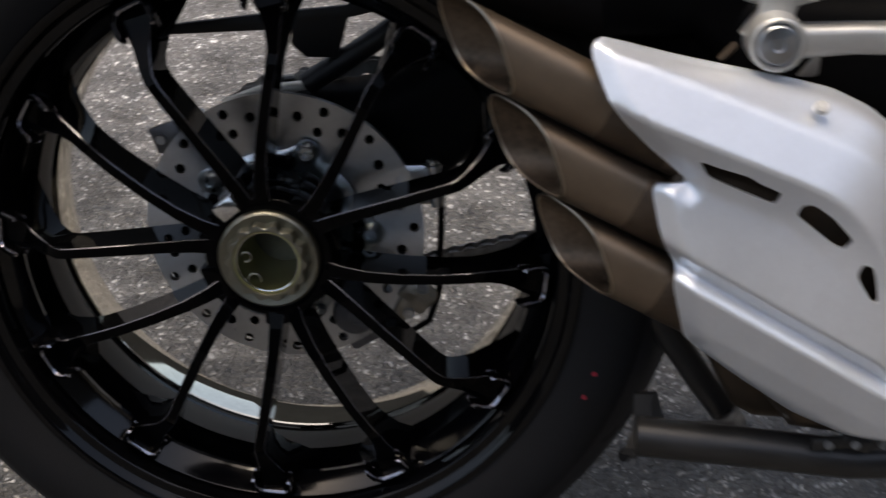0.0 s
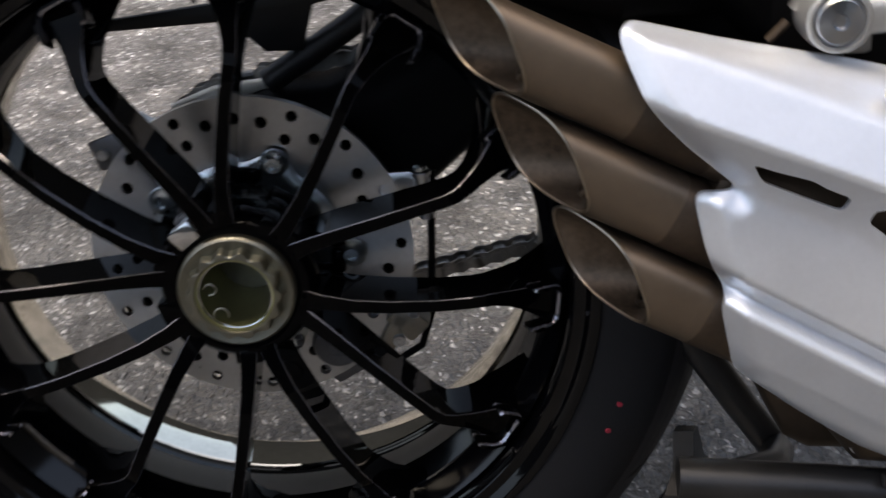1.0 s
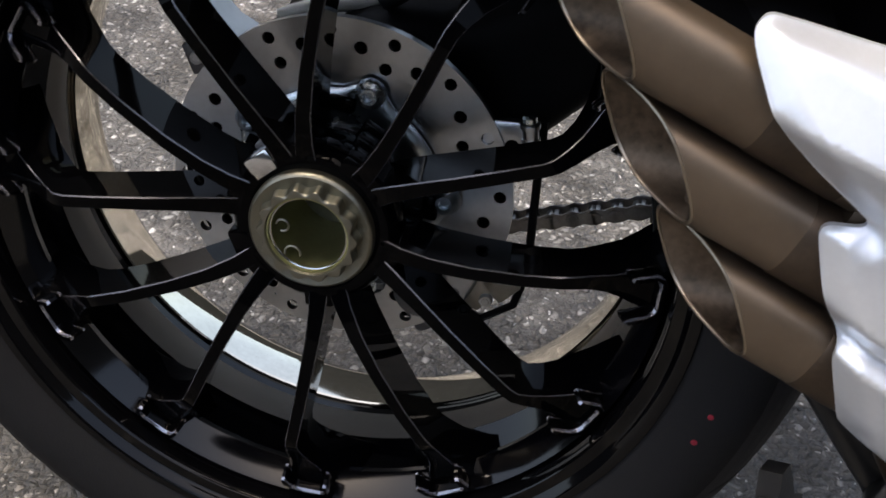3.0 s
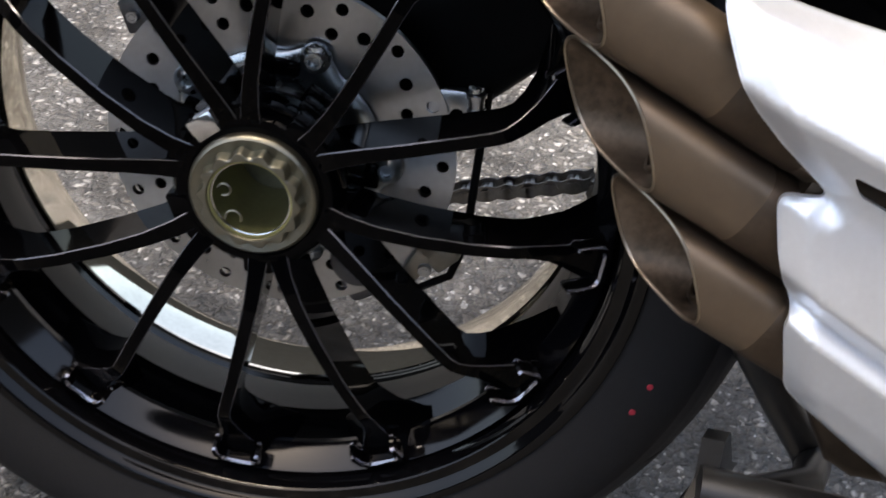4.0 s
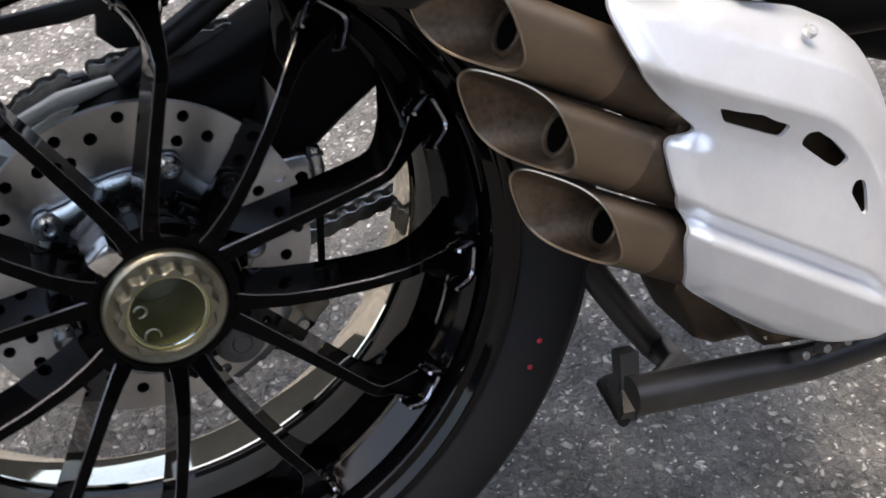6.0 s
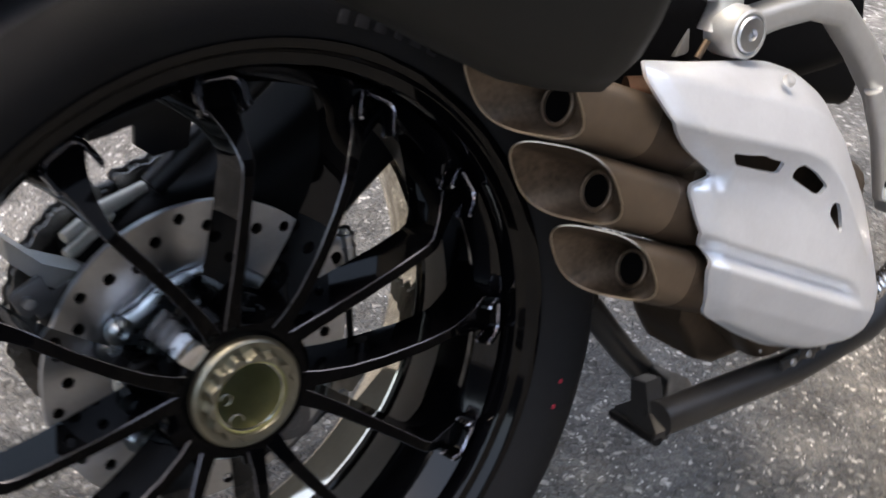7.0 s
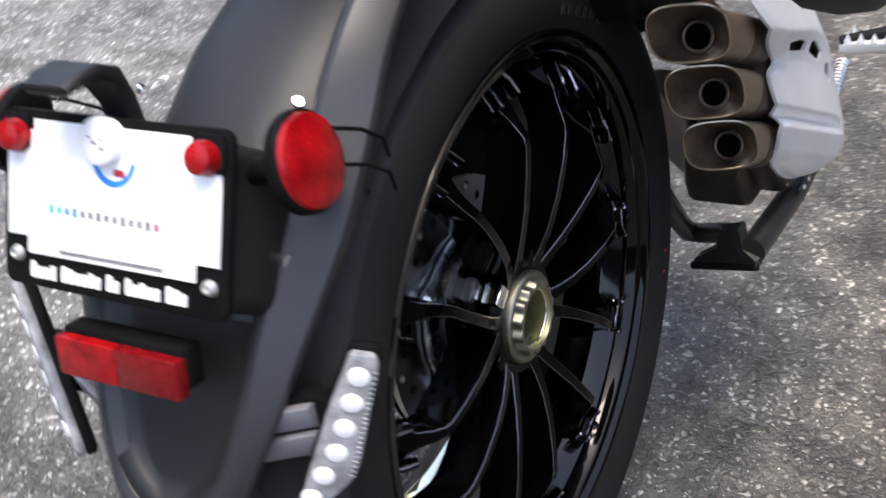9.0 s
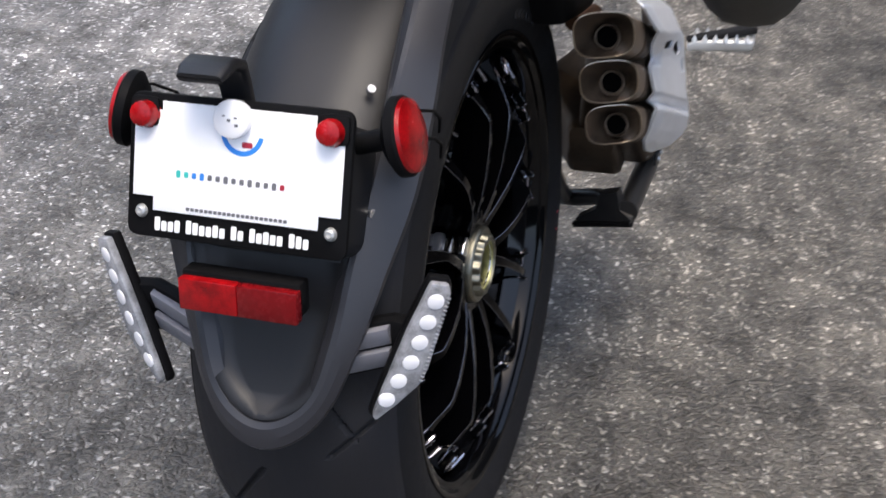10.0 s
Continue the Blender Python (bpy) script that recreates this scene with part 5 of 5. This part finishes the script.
# indicators with clear lenses
for s in (-1, 1):
    top, low = Vector((-0.288, s * 0.1375, 0.177)), Vector((-0.318, s * 0.0950, 0.0630))
    axis = (low - top).normalized()
    nrm = Vector((-0.84, s * 0.47, 0.10))
    nrm = (nrm - axis * nrm.dot(axis)).normalized()
    side = axis.cross(nrm)
    length = (low - top).length
    basis = Matrix((side, axis, nrm)).transposed().to_4x4()
    basis.translation = top
    shape = [(-0.0080, 0.002), (0.0060, 0.0), (0.0095, 0.006), (0.0125, 0.035), (0.0160, 0.070), (0.0145, 0.086), (0.0040, 0.107), (-0.0070, length), (-0.0110, length - 0.004), (-0.0115, 0.096), (-0.0110, 0.045)]
    if s < 0:
        shape = [(-a, b) for a, b in reversed(shape)]
    ind = part("indicator", prism([(a * 1.12, -0.002 + b * 1.03) for a, b in shape], 0.008, basis @ Matrix.Translation((0, 0, -0.009)), 0.002), "satin_black", hugger, "clear-lens indicator on a short arm")
    part("lens", prism(shape, 0.0075, basis @ Matrix.Translation((0, 0, -0.0015)), 0.0025), "lens", ind, "clear ribbed indicator lens")
    for k in range(6):
        part("led", turned([(0.0, 0.0010), (0.0045, 0.0009), (0.0062, 0.0003), (0.0066, -0.001)], basis @ Vector((s * (0.0005, 0.0010, 0.0012, 0.0008, -0.0025, -0.0055)[k], 0.015 + 0.0178 * k, 0.0062)), nrm, 16), "led", ind, "white reflector cup")
    ribs = bmesh.new()
    for k in range(22):
        block((0.0030, 0.0014, 0.0016), basis @ Vector((s * (0.0088 + 0.0045 * min(1.0, k / 18)), 0.010 + 0.0034 * k, 0.0062)), basis.to_3x3().to_4x4(), 0.0003, ribs, 1)
    part("ribs", ribs, "lens", ind, "fine moulded ribs")
    inner, outer_end = Vector((-0.3135, s * 0.058, 0.1105)), Vector((-0.3000, s * 0.0985, 0.1190))
    # pale slabs paint the light reflected off the arm's rear face
    for dz in (0.0098, -0.0098):
        secs = []
        for t in (0.0, 0.5, 1.0):
            c = inner.lerp(outer_end, t) + Vector((0.004, 0, dz))
            secs.append([c + Vector((u - 0.25 * v, 0, v)) for u, v in round_rect(0.010, 0.0175, 0.002, 2)])
        part("lit_arm_slab", loft(secs), "plastic_arm_lit", ind, "arm slab with its bright reflection painted pale")
    secs = []
    for p, tall in ((inner + Vector((0.012, -s * 0.012, 0)), 0.050), (inner + Vector((0.012, 0, 0)), 0.047), (outer_end + Vector((0.010, 0, 0)), 0.044), (Vector((-0.2960, s * 0.1200, 0.1200)), 0.046)):
        secs.append([p + Vector((u, 0, v)) for u, v in round_rect(0.014, tall, 0.004, 2)])
    part("indicator_arm", loft(secs), "satin_black", ind, "black indicator arm")
